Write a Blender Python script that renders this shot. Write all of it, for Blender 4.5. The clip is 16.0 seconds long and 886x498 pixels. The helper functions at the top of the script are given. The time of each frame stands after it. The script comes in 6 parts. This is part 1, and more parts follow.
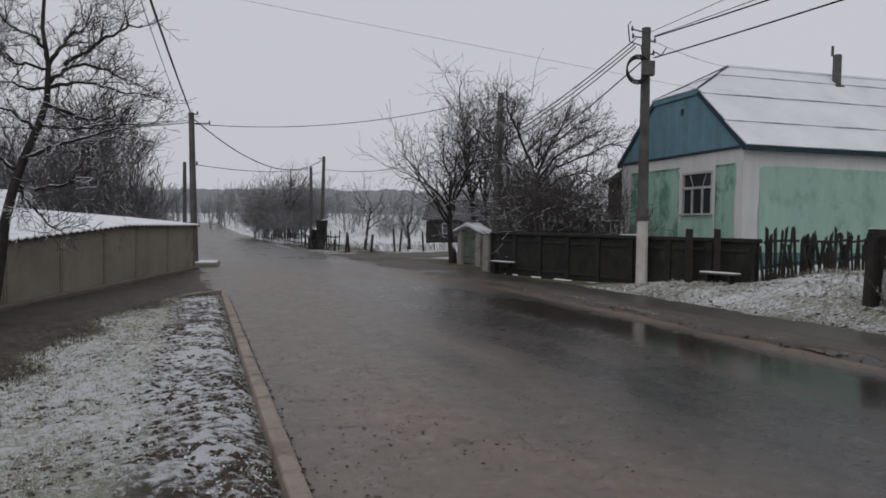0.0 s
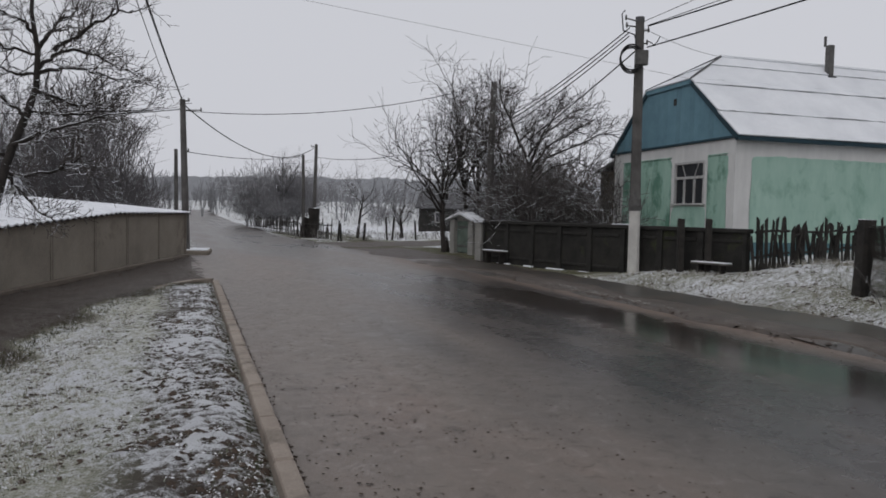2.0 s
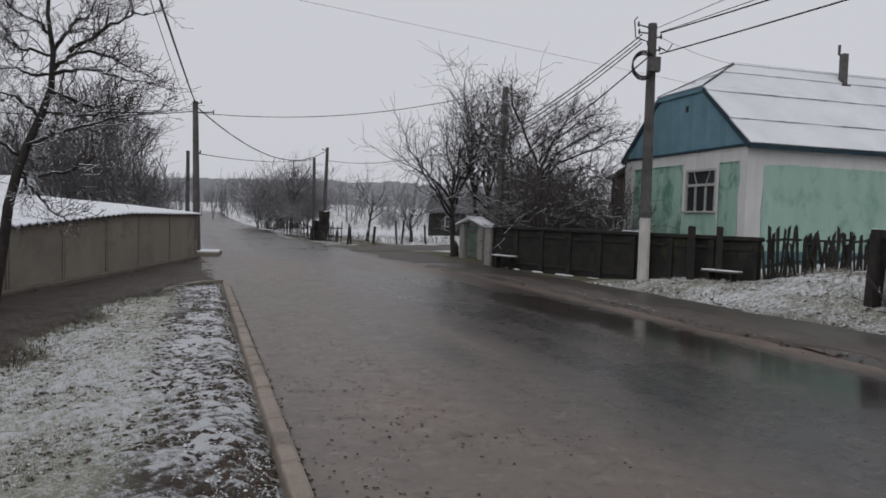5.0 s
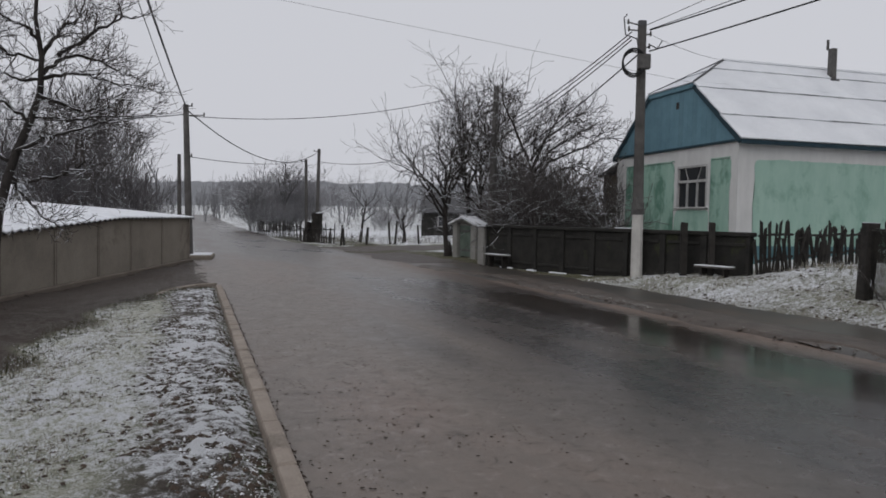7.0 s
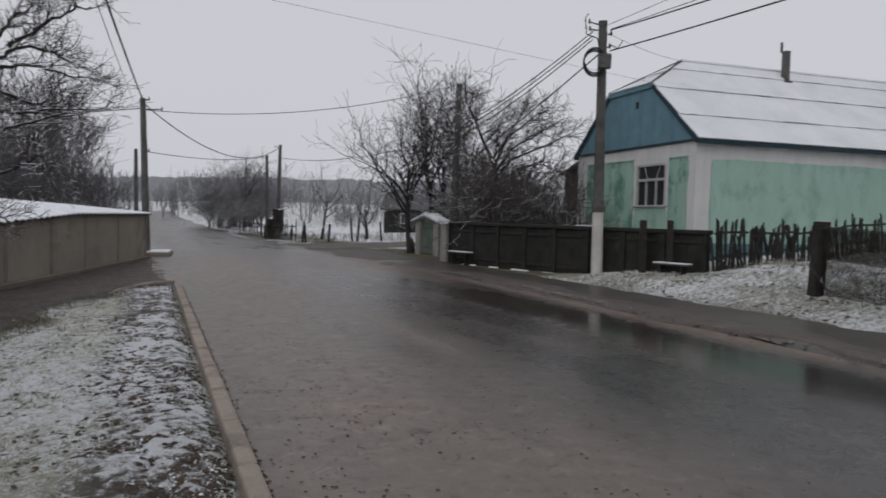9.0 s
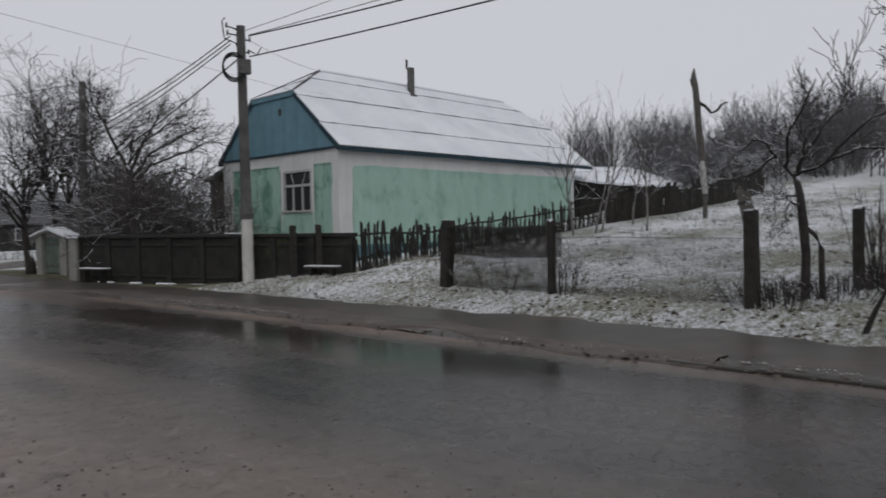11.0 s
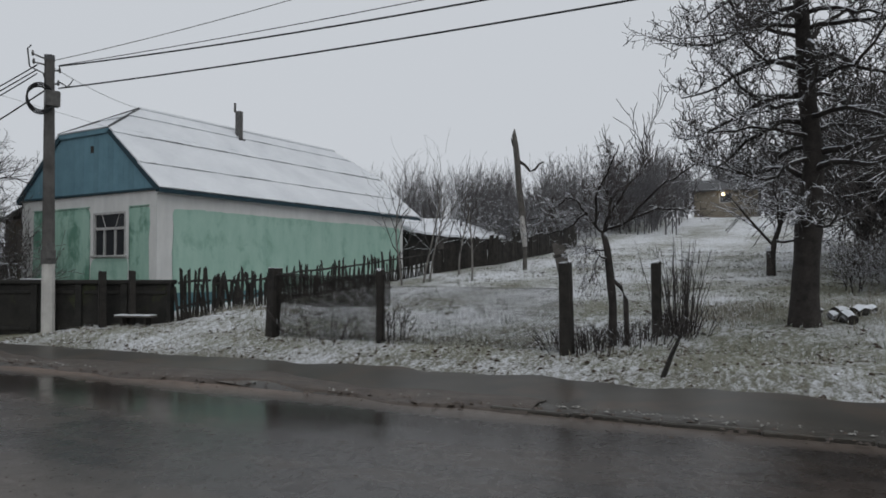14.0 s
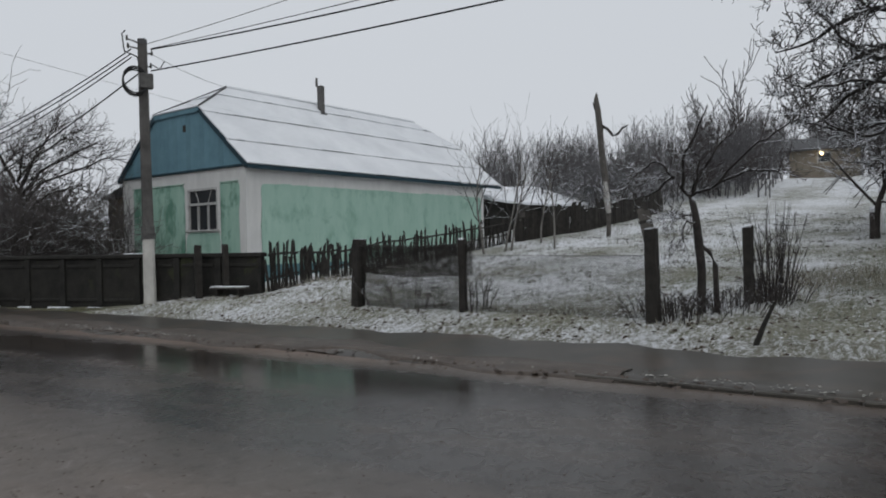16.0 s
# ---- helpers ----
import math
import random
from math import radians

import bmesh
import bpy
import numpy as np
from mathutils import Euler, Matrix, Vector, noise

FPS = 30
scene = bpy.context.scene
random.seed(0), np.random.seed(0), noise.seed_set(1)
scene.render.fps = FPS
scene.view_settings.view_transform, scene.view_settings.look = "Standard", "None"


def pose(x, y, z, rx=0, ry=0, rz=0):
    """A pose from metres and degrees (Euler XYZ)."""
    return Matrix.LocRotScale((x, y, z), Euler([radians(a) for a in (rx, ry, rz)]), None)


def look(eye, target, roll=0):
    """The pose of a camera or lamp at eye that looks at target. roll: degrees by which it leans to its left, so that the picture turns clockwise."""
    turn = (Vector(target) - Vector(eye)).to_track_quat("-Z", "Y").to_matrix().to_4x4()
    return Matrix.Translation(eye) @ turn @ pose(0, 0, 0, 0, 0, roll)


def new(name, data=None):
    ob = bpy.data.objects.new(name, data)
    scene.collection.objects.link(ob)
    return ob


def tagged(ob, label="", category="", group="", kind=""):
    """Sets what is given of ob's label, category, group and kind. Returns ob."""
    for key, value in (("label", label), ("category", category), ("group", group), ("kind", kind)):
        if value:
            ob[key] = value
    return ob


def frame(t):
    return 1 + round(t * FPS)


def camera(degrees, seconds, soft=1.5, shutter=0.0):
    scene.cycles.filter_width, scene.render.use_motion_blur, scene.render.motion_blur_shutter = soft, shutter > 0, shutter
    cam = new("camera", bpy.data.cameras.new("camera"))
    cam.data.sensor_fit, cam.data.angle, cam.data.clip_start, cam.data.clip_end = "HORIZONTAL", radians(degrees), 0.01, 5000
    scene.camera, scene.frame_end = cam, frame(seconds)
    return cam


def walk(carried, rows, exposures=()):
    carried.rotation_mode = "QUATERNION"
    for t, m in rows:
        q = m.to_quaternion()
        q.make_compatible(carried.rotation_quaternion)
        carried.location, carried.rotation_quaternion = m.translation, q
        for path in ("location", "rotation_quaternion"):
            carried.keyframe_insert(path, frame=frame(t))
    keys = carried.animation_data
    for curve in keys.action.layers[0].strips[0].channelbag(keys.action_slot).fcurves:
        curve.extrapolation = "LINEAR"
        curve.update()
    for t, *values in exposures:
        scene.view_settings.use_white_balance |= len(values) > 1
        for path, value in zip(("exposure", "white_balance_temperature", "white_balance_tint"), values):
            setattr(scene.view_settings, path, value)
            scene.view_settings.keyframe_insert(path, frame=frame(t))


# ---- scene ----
cam = camera(63.0, 16.0, soft=1.7, shutter=0.5)
PATH = [
    (0, pose(0, 0, 1.65, 88.13, -1.11, 0.03)),
    (0.5, pose(0, 0, 1.65, 87.78, -1.40, -0.31)),
    (1, pose(0, 0, 1.65, 86.63, -1.28, -0.05)),
    (1.5, pose(0, 0, 1.65, 87.15, -1.43, -0.11)),
    (2, pose(0, 0, 1.65, 87.25, -1.38, -0.56)),
    (2.5, pose(0, 0, 1.65, 87.44, -1.94, -0.85)),
    (3, pose(0, 0, 1.65, 88.07, -2.65, 1.44)),
    (3.5, pose(0, 0, 1.65, 87.40, -2.35, 0.18)),
    (4, pose(0, 0, 1.65, 87.27, -1.96, -0.63)),
    (4.5, pose(0, 0, 1.65, 87.58, -2.26, 0.11)),
    (7, pose(0, 0, 1.65, 87.58, -1.24, -0.34)),
    (7.5, pose(0, 0, 1.65, 87.35, -1.55, -1.18)),
    (8, pose(0, 0, 1.65, 87.21, -1.78, -1.81)),
    (8.5, pose(0, 0, 1.65, 87.29, -1.45, -1.26)),
    (9, pose(0, 0, 1.65, 87.42, -1.44, -3.30)),
    (9.5, pose(0, 0, 1.65, 87.52, -1.28, -8.17)),
    (10, pose(0, 0, 1.65, 87.22, -1.34, -16.34)),
    (10.2, pose(0, 0, 1.65, 87.64, -0.94, -20.36)),
    (12.3, pose(0, 0, 1.65, 88.07, 0.68, -37.16)),
    (12.5, pose(0, 0, 1.65, 88.58, 0.25, -38.36)),
    (13, pose(0, 0, 1.65, 90.09, 0.38, -40.51)),
    (13.5, pose(0, 0, 1.65, 92.30, 0.31, -44.49)),
    (14, pose(0, 0, 1.65, 91.82, 0.11, -44.01)),
    (14.5, pose(0, 0, 1.65, 91.24, 0.41, -44.61)),
    (15, pose(0, 0, 1.65, 89.32, 0.30, -43.65)),
    (15.5, pose(0, 0, 1.65, 88.06, 0.70, -36.51)),
    (16, pose(0, 0, 1.65, 89.44, 1.08, -37.55)),
]
walk(cam, PATH, exposures=((0, -0.10, 6500, 10), (1.5, 0.0, 6500, 10), (8.8, 0.0, 6500, 10), (9.6, -0.10, 6500, 10), (10.2, -0.10, 6500, 10), (12.3, 0.06, 6400, 7), (13, 0.05, 6400, 7), (13.7, -0.02, 6400, 6), (14.6, -0.01, 6400, 6), (15.3, 0.05, 6400, 6), (16, 0.06, 6400, 6)))

# ---------------------------------------------------------------- light
world = bpy.data.worlds.new("overcast")
scene.world = world
world.use_nodes = True
wn, wl = world.node_tree.nodes, world.node_tree.links
wn.clear()
sky = wn.new("ShaderNodeTexSky")
sky.sky_type = "NISHITA"
sky.sun_disc = False
sky.sun_elevation = radians(38)
sky.sun_rotation = radians(200)
sky.air_density, sky.dust_density = 2.0, 6.0
grey = wn.new("ShaderNodeHueSaturation")
grey.inputs["Saturation"].default_value = 0.12
grey.inputs["Value"].default_value = 0.055
cloud = wn.new("ShaderNodeMix")
cloud.data_type = "RGBA"
cloud.inputs[0].default_value = 0.88
cloud.inputs[7].default_value = (0.545, 0.555, 0.600, 1)
wbg = wn.new("ShaderNodeBackground")
wbg.inputs["Strength"].default_value = 1.16
wout = wn.new("ShaderNodeOutputWorld")
wl.new(sky.outputs[0], grey.inputs["Color"])
wl.new(grey.outputs[0], cloud.inputs[6])
wl.new(cloud.outputs[2], wbg.inputs["Color"])
wl.new(wbg.outputs[0], wout.inputs["Surface"])

sun = new("sun", bpy.data.lights.new("sun", "SUN"))
sun.data.energy = 0.5
sun.data.angle = radians(60)
sun.data.color = (1.0, 0.98, 0.95)
sun.matrix_world = look((0, 0, 50), (9, 26, 0))
scene.view_settings.exposure = 0.0

# ---------------------------------------------------------------- materials


def mat_base(name):
    m = bpy.data.materials.new(name)
    m.use_nodes = True
    nt = m.node_tree
    return m, nt, nt.nodes["Principled BSDF"]


def noise_node(nt, scale, detail=5.0, rough=0.6, vec=None, dist=0.0):
    n = nt.nodes.new("ShaderNodeTexNoise")
    n.inputs["Scale"].default_value = scale
    n.inputs["Detail"].default_value = detail
    n.inputs["Roughness"].default_value = rough
    n.inputs["Distortion"].default_value = dist
    if vec is not None:
        nt.links.new(vec, n.inputs["Vector"])
    return n.outputs["Fac"]


def ramp(nt, fac, stops):
    r = nt.nodes.new("ShaderNodeValToRGB")
    els = r.color_ramp.elements
    while len(els) < len(stops):
        els.new(0.5)
    for e, (p, c) in zip(els, stops):
        e.position = p
        e.color = (c, c, c, 1) if isinstance(c, (int, float)) else (*c, 1)
    nt.links.new(fac, r.inputs["Fac"])
    return r.outputs["Color"]


def mixc(nt, fac, a, b):
    n = nt.nodes.new("ShaderNodeMix")
    n.data_type = "RGBA"
    for key, val in ((0, fac), (6, a), (7, b)):
        if isinstance(val, (int, float)):
            n.inputs[key].default_value = val
        elif isinstance(val, tuple):
            n.inputs[key].default_value = (*val, 1)
        else:
            nt.links.new(val, n.inputs[key])
    return n.outputs[2]


def calc(nt, op, a, b=0.0, c=0.0):
    n = nt.nodes.new("ShaderNodeMath")
    n.operation = op
    n.use_clamp = False
    for i, v in enumerate((a, b, c)):
        if isinstance(v, (int, float)):
            n.inputs[i].default_value = v
        else:
            nt.links.new(v, n.inputs[i])
    return n.outputs[0]


def bump(nt, bsdf, height, strength=0.4, dist=0.02):
    b = nt.nodes.new("ShaderNodeBump")
    b.inputs["Strength"].default_value = strength
    b.inputs["Distance"].default_value = dist
    nt.links.new(height, b.inputs["Height"])
    nt.links.new(b.outputs[0], bsdf.inputs["Normal"])


def coords(nt, kind="Object"):
    return nt.nodes.new("ShaderNodeTexCoord").outputs[kind]


def worldpos(nt):
    return nt.nodes.new("ShaderNodeNewGeometry").outputs["Position"]


def up_amount(nt):
    g = nt.nodes.new("ShaderNodeNewGeometry")
    s = nt.nodes.new("ShaderNodeSeparateXYZ")
    nt.links.new(g.outputs["Normal"], s.inputs[0])
    return s.outputs["Z"]


def rough_mat(name, dark, light, scale=4.0, fine=40.0, rough=0.85, bstr=0.4, bdist=0.01, snow=0.0, stain=None, stain_at=0.55,
              space="world", vary=0.0, spec=0.3):
    """A matt surface: two tones, grain, stains, and snow on what faces up."""
    m, nt, b = mat_base(name)
    v = worldpos(nt) if space == "world" else coords(nt)
    big = noise_node(nt, scale, 4, 0.6, v)
    small = noise_node(nt, fine, 6, 0.7, v)
    f = calc(nt, "ADD", calc(nt, "MULTIPLY", big, 0.6), calc(nt, "MULTIPLY", small, 0.4))
    col = mixc(nt, ramp(nt, f, [(0.36, 0.0), (0.64, 1.0)]), dark, light)
    if stain:
        sn = noise_node(nt, scale * 0.55, 7, 0.7, v, 0.6)
        col = mixc(nt, ramp(nt, sn, [(stain_at, 0.0), (stain_at + 0.12, 0.85)]), col, stain)
    if vary:
        oi = nt.nodes.new("ShaderNodeObjectInfo").outputs["Random"]
        k = calc(nt, "ADD", calc(nt, "MULTIPLY", oi, vary), 1.0 - vary / 2)
        sc = nt.nodes.new("ShaderNodeVectorMath")
        sc.operation = "SCALE"
        nt.links.new(col, sc.inputs[0])
        nt.links.new(k, sc.inputs["Scale"])
        col = sc.outputs[0]
    if snow:
        up = up_amount(nt)
        patch = noise_node(nt, 9.0, 4, 0.6, v)
        s = calc(nt, "SUBTRACT", up, calc(nt, "MULTIPLY", patch, 1.25 - snow))
        col = mixc(nt, ramp(nt, s, [(0.12, 0.0), (0.32, 1.0)]), col, (0.74, 0.76, 0.80))
    nt.links.new(col, b.inputs["Base Color"])
    b.inputs["Roughness"].default_value = rough
    b.inputs["Specular IOR Level"].default_value = spec
    bump(nt, b, f, bstr, bdist)
    return m


def ground_mat():
    """Snow over tufted grass, leaf litter and mud; cover is set by the sheet's own snow, mud and litter amounts."""
    m, nt, b = mat_base("snowy_ground")
    v = worldpos(nt)

    def attr(n):
        a = nt.nodes.new("ShaderNodeAttribute")
        a.attribute_name = n
        return a.outputs["Fac"]
    n1 = noise_node(nt, 1.3, 5, 0.6, v)
    n2 = noise_node(nt, 19.0, 6, 0.74, v, 0.3)
    n3 = noise_node(nt, 75.0, 5, 0.75, v)
    grass = mixc(nt, ramp(nt, n2, [(0.35, 0.0), (0.65, 1.0)]), (0.055, 0.062, 0.030), (0.150, 0.135, 0.080))
    grass = mixc(nt, ramp(nt, n3, [(0.55, 0.0), (0.70, 0.8)]), grass, (0.04, 0.028, 0.020))
    mud = mixc(nt, ramp(nt, n3, [(0.3, 0.0), (0.7, 1.0)]), (0.040, 0.031, 0.026), (0.105, 0.085, 0.070))
    frost = mixc(nt, ramp(nt, n2, [(0.35, 0.0), (0.65, 1.0)]), (0.37, 0.38, 0.30), (0.68, 0.68, 0.60))
    grass = mixc(nt, calc(nt, "MULTIPLY", attr("frost"), ramp(nt, n3, [(0.34, 0.0), (0.48, 1.0)])), grass, frost)
    base = mixc(nt, attr("mud"), grass, mud)
    cover = calc(nt, "ADD", calc(nt, "MULTIPLY", n1, 0.18), calc(nt, "ADD", calc(nt, "MULTIPLY", n2, 0.44), calc(nt, "MULTIPLY", n3, 0.38)))
    th = calc(nt, "SUBTRACT", calc(nt, "ADD", cover, attr("snow")), 1.0)
    sn = ramp(nt, th, [(0.0, 0.0), (0.11, 1.0)])
    white = mixc(nt, n3, (0.60, 0.61, 0.635), (0.84, 0.86, 0.89))
    col = mixc(nt, sn, base, white)
    nt.links.new(col, b.inputs["Base Color"])
    wet = calc(nt, "SUBTRACT", 0.92, calc(nt, "MULTIPLY", attr("mud"), 0.42))
    nt.links.new(wet, b.inputs["Roughness"])
    b.inputs["Specular IOR Level"].default_value = 0.25
    hgt = calc(nt, "ADD", calc(nt, "MULTIPLY", n2, 0.7), calc(nt, "MULTIPLY", n3, 0.4))
    bump(nt, b, hgt, 1.0, 0.06)
    return m


def asphalt_mat():
    """Wet worn asphalt: grit, muddy film near the edges, standing water with a mirror-like skin."""
    m, nt, b = mat_base("wet_asphalt")
    v = worldpos(nt)
    mp = nt.nodes.new("ShaderNodeMapping")
    mp.inputs["Rotation"].default_value = (0, 0, radians(-20.5))
    nt.links.new(v, mp.inputs["Vector"])
    st = nt.nodes.new("ShaderNodeMapping")
    st.inputs["Scale"].default_value = (1.0, 0.22, 1.0)
    nt.links.new(mp.outputs[0], st.inputs["Vector"])
    streak = noise_node(nt, 0.75, 5, 0.6, st.outputs[0])
    n2 = noise_node(nt, 2.2, 6, 0.65, v)
    grit = noise_node(nt, 120.0, 3, 0.7, v)
    at = nt.nodes.new("ShaderNodeAttribute")
    at.attribute_name = "mud"
    pu = nt.nodes.new("ShaderNodeAttribute")
    pu.attribute_name = "puddle"
    col = mixc(nt, ramp(nt, n2, [(0.3, 0.0), (0.7, 1.0)]), (0.056, 0.045, 0.037), (0.092, 0.075, 0.062))
    col = mixc(nt, ramp(nt, grit, [(0.35, 0.0), (0.7, 0.35)]), col, (0.125, 0.112, 0.102))
    rust = noise_node(nt, 0.55, 5, 0.7, st.outputs[0], 0.4)
    col = mixc(nt, ramp(nt, rust, [(0.48, 0.0), (0.68, 0.75)]), col, (0.095, 0.070, 0.057))
    blot = noise_node(nt, 5.5, 6, 0.75, mp.outputs[0], 0.8)
    col = mixc(nt, ramp(nt, blot, [(0.56, 0.0), (0.66, 0.65)]), col, (0.030, 0.024, 0.020))
    col = mixc(nt, ramp(nt, blot, [(0.34, 0.5), (0.44, 0.0)]), col, (0.135, 0.118, 0.108))
    mudf = ramp(nt, calc(nt, "ADD", at.outputs["Fac"], calc(nt, "MULTIPLY", calc(nt, "SUBTRACT", n2, 0.5), 0.9)), [(0.35, 0.0), (0.8, 1.0)])
    col = mixc(nt, mudf, col, (0.100, 0.073, 0.057))
    wet = calc(nt, "ADD", calc(nt, "MULTIPLY", streak, 0.6), calc(nt, "ADD", calc(nt, "MULTIPLY", n2, 0.25), pu.outputs["Fac"]))
    pool = ramp(nt, wet, [(0.42, 0.0), (0.72, 1.0)])
    soaked = nt.nodes.new("ShaderNodeVectorMath")
    soaked.operation = "SCALE"
    nt.links.new(col, soaked.inputs[0])
    nt.links.new(calc(nt, "SUBTRACT", 1.70, calc(nt, "MULTIPLY", pool, 1.42)), soaked.inputs["Scale"])
    nt.links.new(soaked.outputs[0], b.inputs["Base Color"])
    ro = calc(nt, "ADD", calc(nt, "SUBTRACT", 0.41, calc(nt, "MULTIPLY", pool, 0.15)), calc(nt, "MULTIPLY", calc(nt, "SUBTRACT", blot, 0.5), 0.25))
    ro = calc(nt, "ADD", ro, calc(nt, "MULTIPLY", mudf, 0.12))
    still = nt.nodes.new("ShaderNodeAttribute")
    still.attribute_name = "pool"
    mirror = ramp(nt, calc(nt, "ADD", still.outputs["Fac"], calc(nt, "MULTIPLY", calc(nt, "SUBTRACT", n2, 0.5), 1.6)), [(0.25, 0.0), (0.9, 1.0)])
    nt.links.new(mixc(nt, mirror, ro, (0.15, 0.15, 0.15)), b.inputs["Roughness"])
    b.inputs["Specular IOR Level"].default_value = 0.27
    bp = nt.nodes.new("ShaderNodeBump")
    bp.inputs["Distance"].default_value = 0.006
    nt.links.new(calc(nt, "MULTIPLY", calc(nt, "MULTIPLY", calc(nt, "SUBTRACT", 1.0, pool), calc(nt, "SUBTRACT", 1.0, mirror)), 0.30), bp.inputs["Strength"])
    nt.links.new(grit, bp.inputs["Height"])
    nt.links.new(bp.outputs[0], b.inputs["Normal"])
    return m


def wall_paint(name, light, dark, moss, moss_at):
    """Limewash that has run and mildewed in streaks."""
    m, nt, b = mat_base(name)
    v = coords(nt)
    st = nt.nodes.new("ShaderNodeMapping")
    st.inputs["Scale"].default_value = (1.0, 1.0, 0.35)
    nt.links.new(v, st.inputs["Vector"])
    n1 = noise_node(nt, 1.05, 5, 0.6, v, 0.5)
    n2 = noise_node(nt, 1.9, 5, 0.65, st.outputs[0])
    n3 = noise_node(nt, 45, 4, 0.7, v)
    col = mixc(nt, ramp(nt, n2, [(0.3, 0.0), (0.7, 1.0)]), light, dark)
    col = mixc(nt, ramp(nt, calc(nt, "ADD", calc(nt, "MULTIPLY", n1, 0.65), calc(nt, "MULTIPLY", n2, 0.35)),
                        [(moss_at, 0.0), (moss_at + 0.10, 0.75)]), col, moss)
    col = mixc(nt, ramp(nt, n3, [(0.6, 0.0), (0.8, 0.25)]), col, (0.75, 0.78, 0.76))
    nt.links.new(col, b.inputs["Base Color"])
    b.inputs["Roughness"].default_value = 0.9
    b.inputs["Specular IOR Level"].default_value = 0.2
    bump(nt, b, calc(nt, "ADD", n2, n3), 0.25, 0.008)
    return m


M_GROUND = ground_mat()
M_ROAD = asphalt_mat()
M_PAVE = rough_mat("wet_concrete_path", (0.034, 0.031, 0.027), (0.064, 0.058, 0.049), 1.1, 60, 0.36, 0.2, 0.004, stain=(0.080, 0.060, 0.046), stain_at=0.50, spec=0.24)
M_KERB = rough_mat("kerb_concrete", (0.20, 0.165, 0.138), (0.315, 0.270, 0.228), 3.0, 50, 0.75, 0.5, 0.006, stain=(0.12, 0.10, 0.082), stain_at=0.52, vary=0.05)
M_MUD = rough_mat("wet_mud", (0.040, 0.030, 0.025), (0.095, 0.072, 0.056), 5.0, 30, 0.45, 0.8, 0.02)
M_SANDMUD = rough_mat("sandy_mud", (0.040, 0.031, 0.025), (0.090, 0.071, 0.057), 3.0, 22, 0.48, 0.9, 0.02)
M_SNOW = rough_mat("settled_snow", (0.62, 0.635, 0.67), (0.80, 0.815, 0.845), 2.5, 20, 0.9, 0.4, 0.02)
M_ROOFSNOW = rough_mat("snow_on_slate", (0.60, 0.615, 0.645), (0.74, 0.755, 0.78), 0.8, 25, 0.9, 0.3, 0.01)
M_SLATE = rough_mat("grey_slate", (0.055, 0.055, 0.058), (0.11, 0.11, 0.115), 4.0, 40, 0.8, 0.4, 0.01)
M_SLATESNOW = rough_mat("slate_with_old_snow", (0.05, 0.05, 0.054), (0.11, 0.11, 0.115), 2.0, 20, 0.8, 0.4, 0.01, snow=0.42)
M_GREEN = wall_paint("mint_limewash", (0.385, 0.545, 0.465), (0.30, 0.46, 0.385), (0.21, 0.35, 0.28), 0.53)
M_GREEN2 = wall_paint("mildewed_mint_limewash", (0.36, 0.52, 0.44), (0.25, 0.41, 0.33), (0.065, 0.17, 0.12), 0.49)
M_WHITE = wall_paint("grey_white_limewash", (0.68, 0.675, 0.66), (0.54, 0.54, 0.53), (0.33, 0.34, 0.325), 0.62)
M_BLUE = rough_mat("blue_painted_boards", (0.105, 0.200, 0.250), (0.145, 0.265, 0.320), 2.0, 30, 0.75, 0.3, 0.004, vary=0.18)
# Navy trim paint, deepened to hold the shade band under the eaves too.
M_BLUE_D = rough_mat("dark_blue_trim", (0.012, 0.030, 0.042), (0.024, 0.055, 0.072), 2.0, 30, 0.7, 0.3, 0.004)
M_FRAME = rough_mat("weathered_white_frame", (0.32, 0.315, 0.31), (0.50, 0.495, 0.485), 6.0, 60, 0.7, 0.3, 0.003)
M_PLASTER = rough_mat("grey_plaster", (0.20, 0.175, 0.145), (0.30, 0.265, 0.22), 0.9, 25, 0.9, 0.4, 0.008, stain=(0.145, 0.12, 0.095), stain_at=0.56)
M_PLASTER_D = rough_mat("damp_plaster", (0.115, 0.095, 0.078), (0.19, 0.16, 0.13), 1.5, 25, 0.9, 0.4, 0.008)
M_DARKWALL = rough_mat("blackened_mossy_concrete", (0.012, 0.0115, 0.0105), (0.034, 0.032, 0.028), 2.2, 35, 0.85, 0.6, 0.01, stain=(0.045, 0.052, 0.020), stain_at=0.58)
M_DARKWALL2 = rough_mat("dark_concrete_frame", (0.014, 0.0135, 0.0125), (0.038, 0.036, 0.032), 3.0, 35, 0.85, 0.6, 0.01)
M_POLE = rough_mat("grey_pole_concrete", (0.062, 0.058, 0.056), (0.13, 0.124, 0.118), 2.5, 60, 0.85, 0.4, 0.005)
M_POLEWHITE = rough_mat("whitewashed_concrete", (0.44, 0.425, 0.40), (0.60, 0.585, 0.55), 3.0, 50, 0.85, 0.4, 0.005, stain=(0.36, 0.34, 0.31), stain_at=0.6)
M_WOOD = rough_mat("wet_black_wood", (0.012, 0.011, 0.010), (0.040, 0.035, 0.030), 5.0, 60, 0.75, 0.7, 0.01, vary=0.5)
M_WOODSNOW = rough_mat("wet_black_wood_snowed", (0.012, 0.011, 0.010), (0.040, 0.035, 0.030), 5.0, 60, 0.75, 0.7, 0.01, snow=0.85)
M_GREYWOOD = rough_mat("weathered_grey_wood", (0.055, 0.050, 0.045), (0.12, 0.11, 0.10), 5.0, 60, 0.8, 0.6, 0.01)
